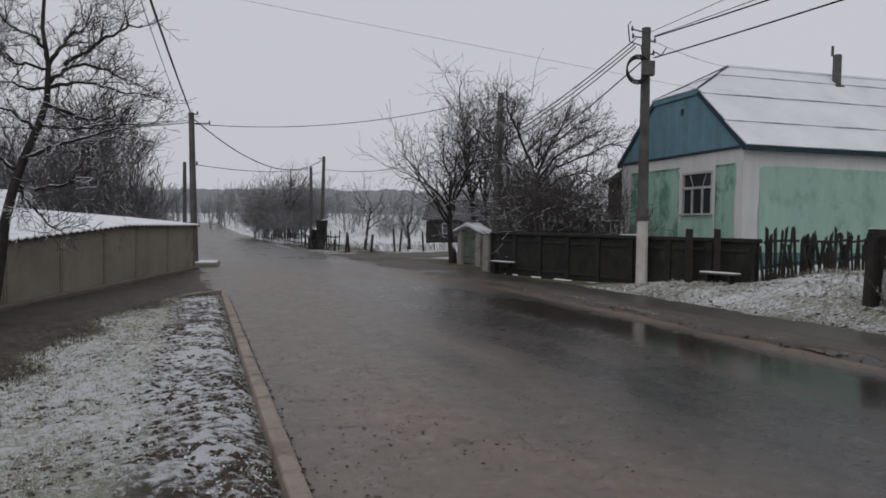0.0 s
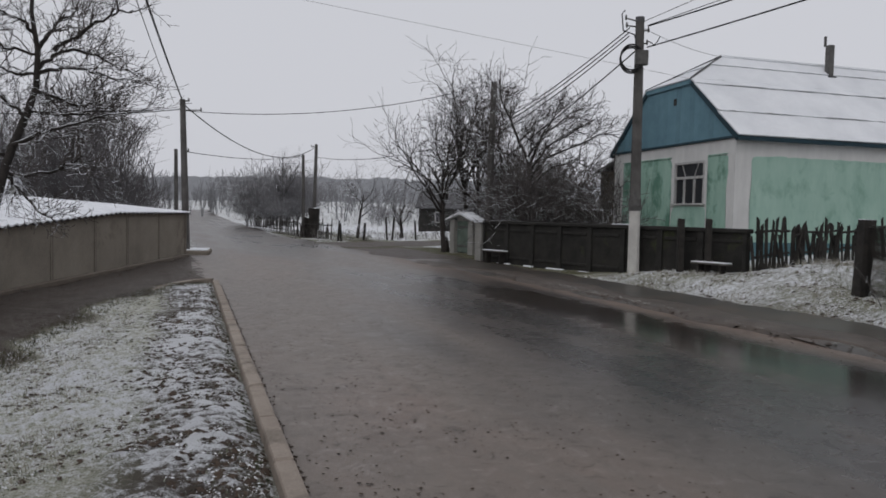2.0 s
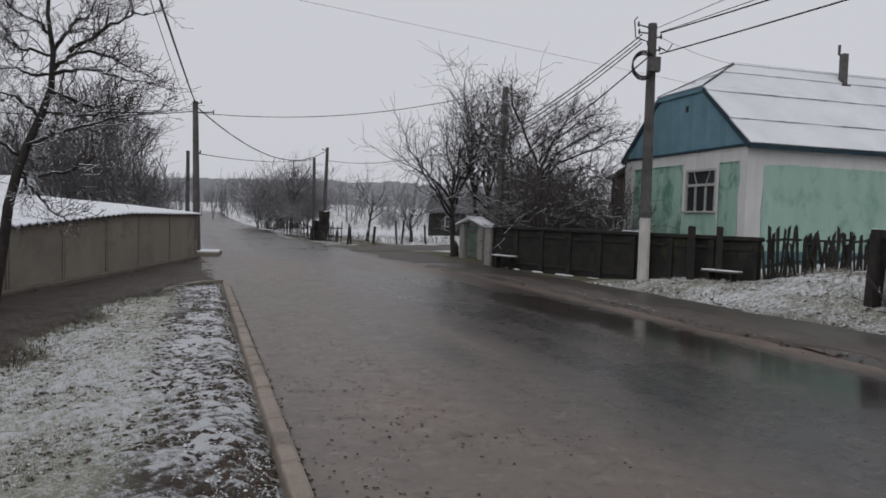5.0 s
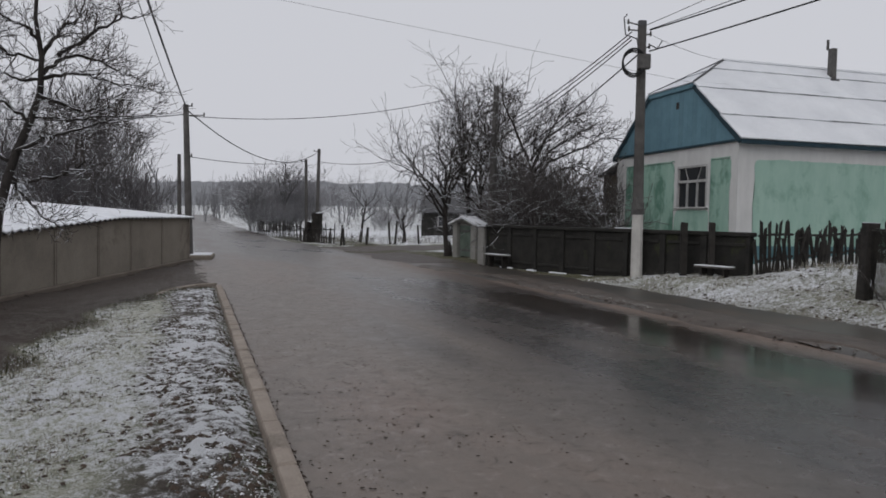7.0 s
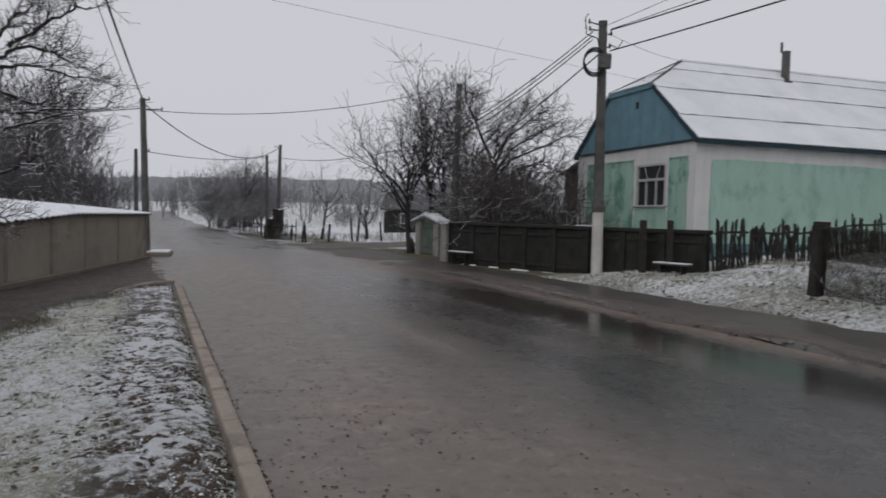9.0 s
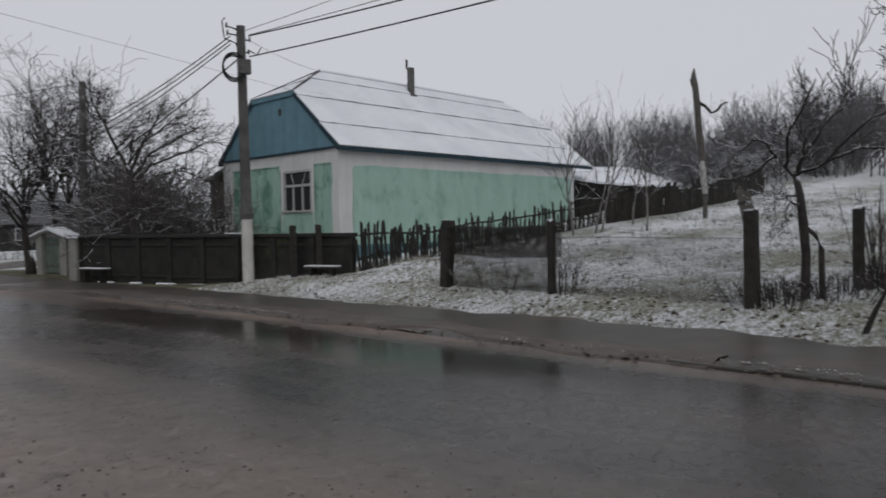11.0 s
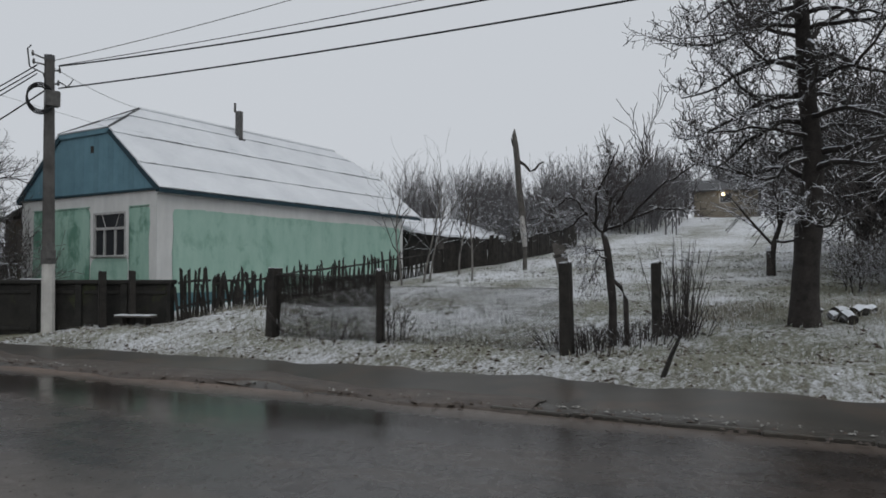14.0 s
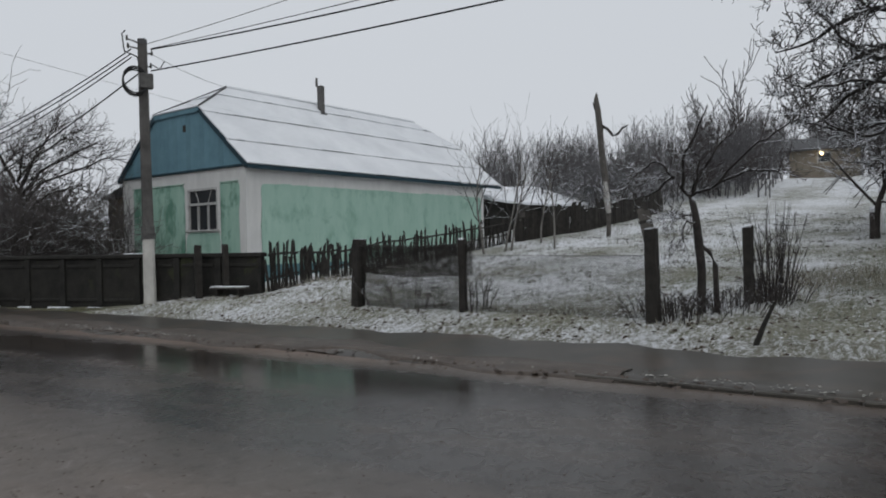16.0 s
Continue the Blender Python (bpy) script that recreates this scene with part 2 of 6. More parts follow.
M_BARK = rough_mat("wet_bark", (0.014, 0.012, 0.011), (0.055, 0.047, 0.042), 6.0, 45, 0.85, 0.9, 0.02, snow=0.50)
M_BARK_D = rough_mat("dark_wet_bark", (0.014, 0.012, 0.011), (0.050, 0.043, 0.039), 6.0, 45, 0.85, 0.9, 0.02, snow=0.34)
M_TWIG_F = rough_mat("fruit_twigs", (0.040, 0.034, 0.032), (0.095, 0.083, 0.078), 4.0, 30, 0.9, 0.0, 0.0, snow=0.42)
# Hedge tone raised and greyed so the colour stands in for haze.
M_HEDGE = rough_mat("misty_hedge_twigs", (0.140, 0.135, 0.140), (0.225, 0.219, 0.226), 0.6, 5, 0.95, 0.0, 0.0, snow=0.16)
M_TWIG = rough_mat("snowed_twigs", (0.030, 0.026, 0.025), (0.075, 0.066, 0.062), 4.0, 30, 0.9, 0.0, 0.0, snow=0.62)
M_TWIG_P = rough_mat("snow_caught_spurs", (0.036, 0.033, 0.032), (0.090, 0.082, 0.079), 4.0, 30, 0.9, 0.0, 0.0, snow=0.55)
# Base tone lifted to paint in a little mist; the garden brush likewise.
M_TWIG_D = rough_mat("dark_snowed_twigs", (0.034, 0.030, 0.029), (0.082, 0.073, 0.070), 4.0, 30, 0.9, 0.0, 0.0, snow=0.16)
M_BRUSH = rough_mat("dark_garden_brush", (0.060, 0.053, 0.052), (0.128, 0.116, 0.113), 1.5, 30, 0.9, 0.0, 0.0, snow=0.06)
# Mist is painted into these colours: farther woods are given paler, greyer twigs.
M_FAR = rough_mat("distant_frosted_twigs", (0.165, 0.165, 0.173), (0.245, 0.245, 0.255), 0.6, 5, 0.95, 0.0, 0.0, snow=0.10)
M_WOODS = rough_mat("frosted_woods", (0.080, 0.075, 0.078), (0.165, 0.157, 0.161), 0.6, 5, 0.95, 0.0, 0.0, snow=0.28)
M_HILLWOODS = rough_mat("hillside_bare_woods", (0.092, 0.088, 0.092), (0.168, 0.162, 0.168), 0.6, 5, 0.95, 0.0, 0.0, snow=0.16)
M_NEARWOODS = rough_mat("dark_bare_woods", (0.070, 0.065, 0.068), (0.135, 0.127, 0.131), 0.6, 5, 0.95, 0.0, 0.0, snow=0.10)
M_BIRCH = rough_mat("pale_bark", (0.28, 0.265, 0.25), (0.48, 0.46, 0.44), 9.0, 40, 0.85, 0.5, 0.01, stain=(0.06, 0.055, 0.05), stain_at=0.6)
M_BIRCHD = rough_mat("pale_sapling_bark", (0.10, 0.092, 0.085), (0.24, 0.225, 0.21), 5.0, 40, 0.85, 0.5, 0.01, snow=0.3)
M_CABLE = rough_mat("black_cable", (0.012, 0.012, 0.013), (0.03, 0.03, 0.032), 10, 60, 0.6, 0.0, 0.0)
M_WIRE = rough_mat("grey_wire", (0.26, 0.26, 0.265), (0.36, 0.36, 0.365), 10, 60, 0.6, 0.0, 0.0)
M_METAL = rough_mat("dull_steel", (0.06, 0.058, 0.056), (0.13, 0.125, 0.12), 8, 60, 0.5, 0.2, 0.003)
M_DRYGRASS = rough_mat("frosted_dry_grass", (0.16, 0.145, 0.10), (0.42, 0.40, 0.35), 1.2, 30, 0.95, 0.0, 0.0, snow=0.25)
M_GREENGRASS = rough_mat("frosted_green_grass", (0.075, 0.085, 0.045), (0.30, 0.315, 0.26), 1.2, 30, 0.95, 0.0, 0.0, snow=0.35)
M_DARKGRASS = rough_mat("wet_dark_grass", (0.028, 0.030, 0.014), (0.095, 0.090, 0.052), 1.2, 30, 0.9, 0.0, 0.0, snow=0.15)
M_LEAF = rough_mat("rotten_leaves", (0.022, 0.015, 0.011), (0.075, 0.050, 0.034), 3, 30, 0.7, 0.3, 0.004)
M_MOSS = rough_mat("dark_moss", (0.018, 0.020, 0.010), (0.060, 0.062, 0.032), 3, 30, 0.9, 0.3, 0.004)
M_GATE = rough_mat("grey_green_gate_paint", (0.085, 0.115, 0.095), (0.15, 0.185, 0.155), 3, 40, 0.75, 0.3, 0.004)
M_STONE = rough_mat("pale_gate_plaster", (0.21, 0.205, 0.19), (0.32, 0.31, 0.29), 2, 40, 0.9, 0.4, 0.006, stain=(0.18, 0.17, 0.15), stain_at=0.58)
# Pale blue-grey that paints the mist onto the far ridge.
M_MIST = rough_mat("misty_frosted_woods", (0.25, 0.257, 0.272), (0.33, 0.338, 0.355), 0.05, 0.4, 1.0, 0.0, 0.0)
M_FARWALL = rough_mat("far_house_plaster", (0.30, 0.29, 0.265), (0.42, 0.41, 0.38), 0.5, 6, 0.9, 0.1, 0.01)
M_TAN = rough_mat("tan_house_plaster", (0.17, 0.15, 0.12), (0.25, 0.22, 0.18), 0.5, 6, 0.9, 0.1, 0.01)
M_TEAL = rough_mat("teal_plinth_paint", (0.07, 0.15, 0.17), (0.11, 0.21, 0.235), 1.5, 30, 0.8, 0.3, 0.005)

M_GLASS, _nt, _b = mat_base("old_window_glass")
_b.inputs["Base Color"].default_value = (0.03, 0.032, 0.035, 1)
_b.inputs["Roughness"].default_value = 0.12
_b.inputs["Specular IOR Level"].default_value = 0.5
M_PANE_LIGHT = rough_mat("grey_curtain", (0.20, 0.20, 0.195), (0.34, 0.34, 0.33), 4, 30, 0.9, 0.2, 0.01)
M_LAMP, _nt, _b = mat_base("lit_bulb")
_b.inputs["Emission Color"].default_value = (1.0, 0.72, 0.36, 1)
_b.inputs["Emission Strength"].default_value = 9.0

# ---------------------------------------------------------------- builders


def thing(name, label, category, at=(0, 0, 0), rz=0.0, group="", kind=""):
    ob = new(name)
    ob.matrix_world = pose(*at, 0, 0, rz)
    return tagged(ob, label, category, group, kind)


def part(name, bm, material, parent=None, label=""):
    me = bpy.data.meshes.new(name)
    if isinstance(bm, tuple):
        me.from_pydata(bm[0], [], bm[1])
    else:
        bm.to_mesh(me)
        bm.free()
    me.materials.append(material)
    ob = new(name, me)
    if parent is not None:
        ob.parent = parent
    if label:
        ob["label"] = label
    return ob


def share(ob, parent, m):
    """Another object on the same mesh."""
    o = new(ob.name.split(".")[0], ob.data)
    o.parent = parent
    o.matrix_basis = m
    return o


def box(bm, x0, y0, z0, x1, y1, z1, bevel=0.0, m=None):
    r = bmesh.ops.create_cube(bm, size=1.0)
    vs = r["verts"]
    for v in vs:
        v.co = Vector((x0 + (v.co.x + 0.5) * (x1 - x0), y0 + (v.co.y + 0.5) * (y1 - y0), z0 + (v.co.z + 0.5) * (z1 - z0)))
    if bevel:
        es = list({e for v in vs for e in v.link_edges})
        r2 = bmesh.ops.bevel(bm, geom=es, offset=bevel, segments=1, affect="EDGES")
        vs = list({v for f in r2["faces"] for v in f.verts} | {v for v in vs if v.is_valid})
    if m is not None:
        bmesh.ops.transform(bm, matrix=m, verts=vs)
    return vs


def boxed(*a, **k):
    bm = bmesh.new()
    box(bm, *a, **k)
    return bm


def rings(paths, out=None):
    """Tubes as (verts, faces): paths are (points, radii, sides)."""
    vs, fs = out if out else ([], [])
    for pts, rad, n in paths:
        base = len(vs)
        k = len(pts)
        for i in range(k):
            a = pts[max(i - 1, 0)]
            b = pts[min(i + 1, k - 1)]
            d = (b[0] - a[0], b[1] - a[1], b[2] - a[2])
            L = math.sqrt(d[0] * d[0] + d[1] * d[1] + d[2] * d[2]) or 1.0
            d = (d[0] / L, d[1] / L, d[2] / L)
            if abs(d[2]) > 0.9:
                u = (d[2], 0.0, -d[0])
            else:
                u = (-d[1], d[0], 0.0)
            L = math.sqrt(u[0] ** 2 + u[1] ** 2 + u[2] ** 2)
            u = (u[0] / L, u[1] / L, u[2] / L)
            w = (d[1] * u[2] - d[2] * u[1], d[2] * u[0] - d[0] * u[2], d[0] * u[1] - d[1] * u[0])
            p, r = pts[i], rad[i]
            for j in range(n):
                c, s = math.cos(6.28319 * j / n) * r, math.sin(6.28319 * j / n) * r
                vs.append((p[0] + u[0] * c + w[0] * s, p[1] + u[1] * c + w[1] * s, p[2] + u[2] * c + w[2] * s))
        for i in range(k - 1):
            o = base + i * n
            for j in range(n):
                q = (j + 1) % n
                fs.append((o + j, o + q, o + n + q, o + n + j))
        if n > 3:
            fs.append(tuple(base + (k - 1) * n + j for j in range(n)))
            fs.append(tuple(base + n - 1 - j for j in range(n)))
    return vs, fs


def smooth(ob):
    ob.data.polygons.foreach_set("use_smooth", [True] * len(ob.data.polygons))
    return ob


# ---------------------------------------------------------------- lie of the land
# Road axis: KX, KY along the street; n counts metres to the street's side, a metres along it.
KX, KY = -0.3228, 0.9465


def an(x, y):
    return KX * x + KY * y, KY * x - KX * y


def xy(a, n):
    return KX * a + KY * n, KY * a - KX * n


def ss(e0, e1, v):
    t = np.clip((v - e0) / (e1 - e0), 0.0, 1.0)
    return t * t * (3 - 2 * t)


def road_right(a):
    return 8.15 - 1.15 * ss(14, 30, a) - 1.35 * ss(30, 48, a)


def land(x, y):
    """Height of the ground."""
    x, y = np.asarray(x, float), np.asarray(y, float)
    a, n = an(x, y)
    m = 0.933 * x + 0.36 * y
    t = np.clip(m - 12.0, 0, None)
    tt = np.minimum(t, 40.0)
    near = 1.0 - 0.85 * ss(22, 36, a)
    bank = 0.30 * ss(10.5, 12.0, m) * (1.0 - ss(14.5, 19.5, a))
    bank = bank + 0.26 * np.exp(-((x - 8.7) ** 2 + (y - 16.0) ** 2) / 1.6)
    hill = (0.08 * tt + 0.0012 * tt * tt) * near
    left = 0.10 * ss(0.62, 0.2, n) * ss(-2.0, -0.4, n + 0.05 * (a - 8)) * (1 - ss(15.0, 17.0, a))
    lump = 0.035 * np.sin(1.7 * x + 0.6 * y) * np.sin(1.3 * y - 0.4 * x) + 0.02 * np.sin(4.1 * x + 1.0) * np.sin(3.7 * y)
    off = ss(road_right(a) + 2.2, road_right(a) + 3.2, n) + ss(0.3, -0.5, n)
    dip = -0.05 * ss(0.3, 0.75, n) * (1 - ss(road_right(a) + 1.9, road_right(a) + 2.5, n))
    far = 2.2 * ss(90, 320, y) + 3.0 * ss(150, 330, y)
    return bank + hill + left + lump * off * 0.8 + dip + far * off


def zland(x, y):
    return float(land(x, y))


def axis_steps(runs, far, grow=1.13):
    """Grid lines: runs of (from, to, step), then ever wider steps out to far."""
    core = []
    for lo, hi, step in runs:
        core += list(np.arange(lo, hi - 1e-6, step))
    up, s = [core[-1]], runs[-1][2]
    while up[-1] < far:
        s *= grow
        up.append(up[-1] + s)
    dn, s = [core[0]], runs[0][2]
    while dn[-1] > -far:
        s *= grow
        dn.append(dn[-1] - s)
    return np.array(dn[:0:-1] + core + up[1:])


def verge_edge(y):
    """Street-side track edge of the wedge-shaped verge."""
    return np.interp(y, [-20, 2, 4, 7.2, 8.9, 10.6, 13.2, 15.2, 16.6], [-6.0, -3.4, -3.8, -4.4, -4.85, -5.2, -5.25, -5.35, -5.1])


def build_ground():
    xs = axis_steps([(-12, -6, 0.17), (-6, 0.8, 0.055), (0.8, 5, 0.17), (5, 12, 0.09), (12, 16.2, 0.17)], 1800)
    ys = axis_steps([(-2, 1.5, 0.17), (1.5, 12, 0.055), (12, 19, 0.10), (19, 34, 0.17)], 1800)
    X, Y = np.meshgrid(xs, ys)
    a, n = an(X, Y)
    Z = land(X, Y)
    rng = np.random.default_rng(3)
    m = 0.933 * X + 0.36 * Y
    right = n > road_right(a)
    rough = (np.abs(X) < 22) & (Y < 36) & ((n < 0.48) | (n > 10.6))
    # tufts and clods
    clump = np.zeros(X.shape)
    for iy, ix in zip(*np.nonzero(rough & (X > -7) & (X < 14) & (Y > -1) & (Y < 20))):
        x, y = X[iy, ix], Y[iy, ix]
        clump[iy, ix] = 0.50 * noise.noise(Vector((x * 8.5, y * 8.5, 0.0))) + 0.50 * noise.noise(Vector((x * 18.0, y * 18.0, 4.0)))
    edge = ss(0.48, 0.34, n) + ss(10.6, 10.9, n)
    Z = Z + 0.055 * clump * edge + rough * rng.normal(0, 0.004, Z.shape)
    snow = np.full(X.shape, 0.66)
    mud = np.zeros(X.shape)
    # right-hand verge, bank and field
    snow = np.where(right, 0.515 + 0.062 * ss(11.5, 13.5, m) + 0.055 * np.sin(0.55 * X + 0.9 * Y) * np.sin(0.8 * X - 0.5 * Y + 1), snow)
    snow = np.where(right & (a > 17) & (a < 33) & (m > 11), 0.47, snow)
    mud = np.where(right & (m < 11.3) & (a < 16), 0.3, mud)
    # apron along the street past the wall and gate
    ap = ss(17, 20, a) * (1 - ss(33, 34.5, a)) * (n > road_right(a)) * (m < 11.0 + 0 * m)
    snow, mud = snow * (1 - ap) + 0.36 * ap, np.maximum(mud, ap)
    # side road to the right behind the gate
    c = np.abs((Y - 37.6) - 0.55 * (X + 4.5))
    side = (1 - ss(2.4, 3.4, c)) * (X > -7) * (X < 40)
    snow, mud = snow * (1 - side) + 0.24 * side, np.maximum(mud, side)
    # left: verge wedge, track, ground by the wall
    L = n < 0.6
    ve = verge_edge(Y)
    w = ss(-0.22, 0.22, X - ve + 0.22 * np.sin(2.3 * Y) + 0.10 * np.sin(5.1 * Y + 2 * X)) * (1 - ss(16.2, 16.8, Y)) * L
    foot = w * np.exp(-((n - 0.10 + 0.07 * np.sin(1.9 * a)) / 0.46) ** 4)
    tread = np.zeros(X.shape)
    for iy, ix in zip(*np.nonzero(foot > 0.02)):
        x, y = X[iy, ix], Y[iy, ix]
        tread[iy, ix] = 0.55 * noise.noise(Vector((x * 2.2, y * 2.2, 9.0))) + 0.6 * noise.noise(Vector((x * 8.0, y * 8.0, 2.0))) + 0.6 * noise.noise(Vector((x * 16.0, y * 16.0, 5.0)))
    vs_snow = 0.435 + 0.080 * ss(3.0, 7.0, a) + 0.05 * np.sin(0.9 * X + 0.7 * Y) + foot * (0.012 + 0.055 * ss(5, 9, a) + 0.28 * tread)
    Z = Z + 0.022 * foot * tread
    side_l = L & (a < 27)
    snow = np.where(side_l, 0.16 * (1 - w) + vs_snow * w, snow)
    mud = np.where(side_l, (1 - w) + 0.95 * foot * w, mud)
    frost = w * (1.0 - 0.8 * foot) * (0.72 + 0.28 * ss(3.4, 7.5, a)) + np.where(right & (m < 12.5) & (a < 18), 0.38, 0.0) + np.where(right & (m >= 12.5), 0.30, 0.0)
    snow = np.where(L & (a >= 27), 0.56, snow)
    snow = np.where(Y > 58, 0.64 - 0.06 * ss(66, 90, Y), snow)
    snow = snow + 0.16 * clump
    snow = snow - 0.05 * ss(11.5, 13, X) * (1 - ss(8, 12, Y)) * right
    nx, ny = len(xs), len(ys)
    vs = np.stack([X.ravel(), Y.ravel(), Z.ravel()], 1)
    idx = np.arange(nx * ny).reshape(ny, nx)
    fs = np.stack([idx[:-1, :-1].ravel(), idx[:-1, 1:].ravel(), idx[1:, 1:].ravel(), idx[1:, :-1].ravel()], 1)
    ob = part("ground", (vs.tolist(), fs.tolist()), M_GROUND)
    for name, val in (("snow", snow), ("mud", mud), ("frost", frost)):
        at = ob.data.attributes.new(name, "FLOAT", "POINT")
        at.data.foreach_set("value", val.ravel().astype(np.float32))
    smooth(ob)
    tagged(ob, "rough grass and mud under thin patchy snow", "ground", kind="structure")


def strip(name, a_list, n_fun, z, material, cols=14, attrs=None):
    vs, fs, at = [], [], {}
    for i, a in enumerate(a_list):
        n0, n1 = n_fun(a)
        for j in range(cols + 1):
            n = n0 + (n1 - n0) * j / cols
            x, y = xy(a, n)
            far = 2.2 * float(ss(90, 320, y)) + 0.0
            vs.append((x, y, z(a, n) + far))
            if attrs:
                for k, f in attrs.items():
                    at.setdefault(k, []).append(f(a, n))
    for i in range(len(a_list) - 1):
        for j in range(cols):
            o = i * (cols + 1) + j
            fs.append((o, o + 1, o + cols + 2, o + cols + 1))
    ob = part(name, (vs, fs), material)
    for k, vals in at.items():
        d = ob.data.attributes.new(k, "FLOAT", "POINT")
        d.data.foreach_set("value", vals)
    return smooth(ob)


build_ground()

near_a = list(np.arange(-14, 40, 0.3)) + list(np.arange(40, 320, 4.0))
road = strip("road", near_a, lambda a: (0.60 - 0.5 * float(ss(16.5, 20, a)), float(road_right(a)) + 0.25 * math.sin(a * 1.3) * (a > 9)),
             lambda a, n: 0.012 * math.sin(n * 0.38) - 0.012 * float(ss(6.5, 8.2, n)), M_ROAD, 30,
             {"mud": lambda a, n: float(0.95 * ss(5.2, 7.8, n) * ss(2, 9, a) + 0.30 * ss(2.4, 0.8, n) + 0.20 * ss(24, 34, a)) - 0.1,
              "puddle": lambda a, n: float(0.23 * ss(2.2, 5.0, n) * (1 - ss(7.2, 8.1, n)) * (1 - ss(16, 24, a)) + 0.05 * ss(1.5, 3, n) - 0.14 * ss(2.6, 1.2, n) * (1 - ss(20, 30, a)) + 0.16 * ss(22, 36, a)),
              "pool": lambda a, n: float(math.exp(-((n - 6.6 - 0.12 * math.sin(a * 0.8)) / 0.80) ** 4) * ss(2.0, 5.0, a) * (1 - ss(13.5, 16.0, a)))})
tagged(road, "wet worn asphalt street with muddy edges", "road", kind="structure")


def pave_z(a, n):
    r = float(road_right(a))
    return -0.035 + 0.055 * float(ss(r - 0.16, r - 0.02, n)) + 0.025 * float(ss(r, r + 0.12, n)) * (1 - float(ss(9, 13, a))) + 0.01 * math.sin(a * 0.7 + n)


pave_a = list(np.arange(-14, 25, 0.25))
pave = strip("pavement", pave_a, lambda a: (float(road_right(a)) - 0.12 + 0.10 * math.sin(a * 0.9) * (a > 4), 10.45 - 0.7 * float(ss(16, 24, a)) + 0.16 * math.sin(a * 2.1) + 0.10 * math.sin(a * 5.3)),
             pave_z, M_PAVE, 16)
tagged(pave, "wet muddy concrete footpath beside the street", "pavement", kind="structure")


def build_pave_edge():
    """Broken edging stones of the path along the street."""
    edge = thing("pavement_edge", "worn concrete edging along the wet footpath", "kerb", kind="structure")
    bm = boxed(-0.05, -0.49, -0.12, 0.05, 0.49, 0.0, 0.015)
    proto = None
    rnd = random.Random(5)
    for i in range(10):
        a = -6 + i
        x, y = xy(a, 8.05 + 0.05 * math.sin(a * 0.9))
        mm = pose(x, y, 0.043 - 0.002 * max(a - 4, 0) ** 1.5 + rnd.uniform(-0.012, 0.008), rnd.uniform(-1, 1), rnd.uniform(-2, 2), 18.8 + rnd.uniform(-1.2, 1.2))
        if proto is None:
            proto = part("edging_stone", bm, M_PAVE, edge)
            proto.matrix_basis = mm
        else:
            share(proto, edge, mm)


def build_kerb():
    kerb = thing("kerb", "worn pinkish concrete kerb along the verge", "kerb", kind="structure")
    bm = bmesh.new()
    box(bm, -0.135, -0.4995, -0.12, -0.008, 0.4995, 0.105, 0.014)
    rnd = random.Random(2)
    for v in bm.verts:
        v.co += Vector((rnd.uniform(-1, 1), rnd.uniform(-1, 1), rnd.uniform(-1, 1))) * 0.005
    proto = part("kerb_stone", bm, M_KERB, kerb)
    for i in range(21):
        a = -4.0 + i
        x, y = xy(a, 0.64)
        mm = pose(x, y, rnd.uniform(-0.006, 0.004), rnd.uniform(-0.3, 0.3), 0, 18.83 + rnd.uniform(-0.25, 0.25))
        if i == 0:
            proto.matrix_basis = mm
        else:
            share(proto, kerb, mm)
    pts = [(-4.98, 16.35), (-5.3, 15.9), (-5.42, 15.1), (-5.38, 14.2), (-5.25, 13.3)]
    for (x0, y0), (x1, y1) in zip(pts, pts[1:]):
        mm = pose((x0 + x1) / 2, (y0 + y1) / 2, -0.02, 0, 0, math.degrees(math.atan2(y1 - y0, x1 - x0)) + 90)
        share(proto, kerb, mm @ Matrix.Diagonal((0.8, math.hypot(x1 - x0, y1 - y0), 1, 1)))


# ---------------------------------------------------------------- house
HX, HY = 8.573, 20.803          # front corner on the street and field sides
HOUSE_RZ = 15.01                # local x runs along the long side, local y along the gable front


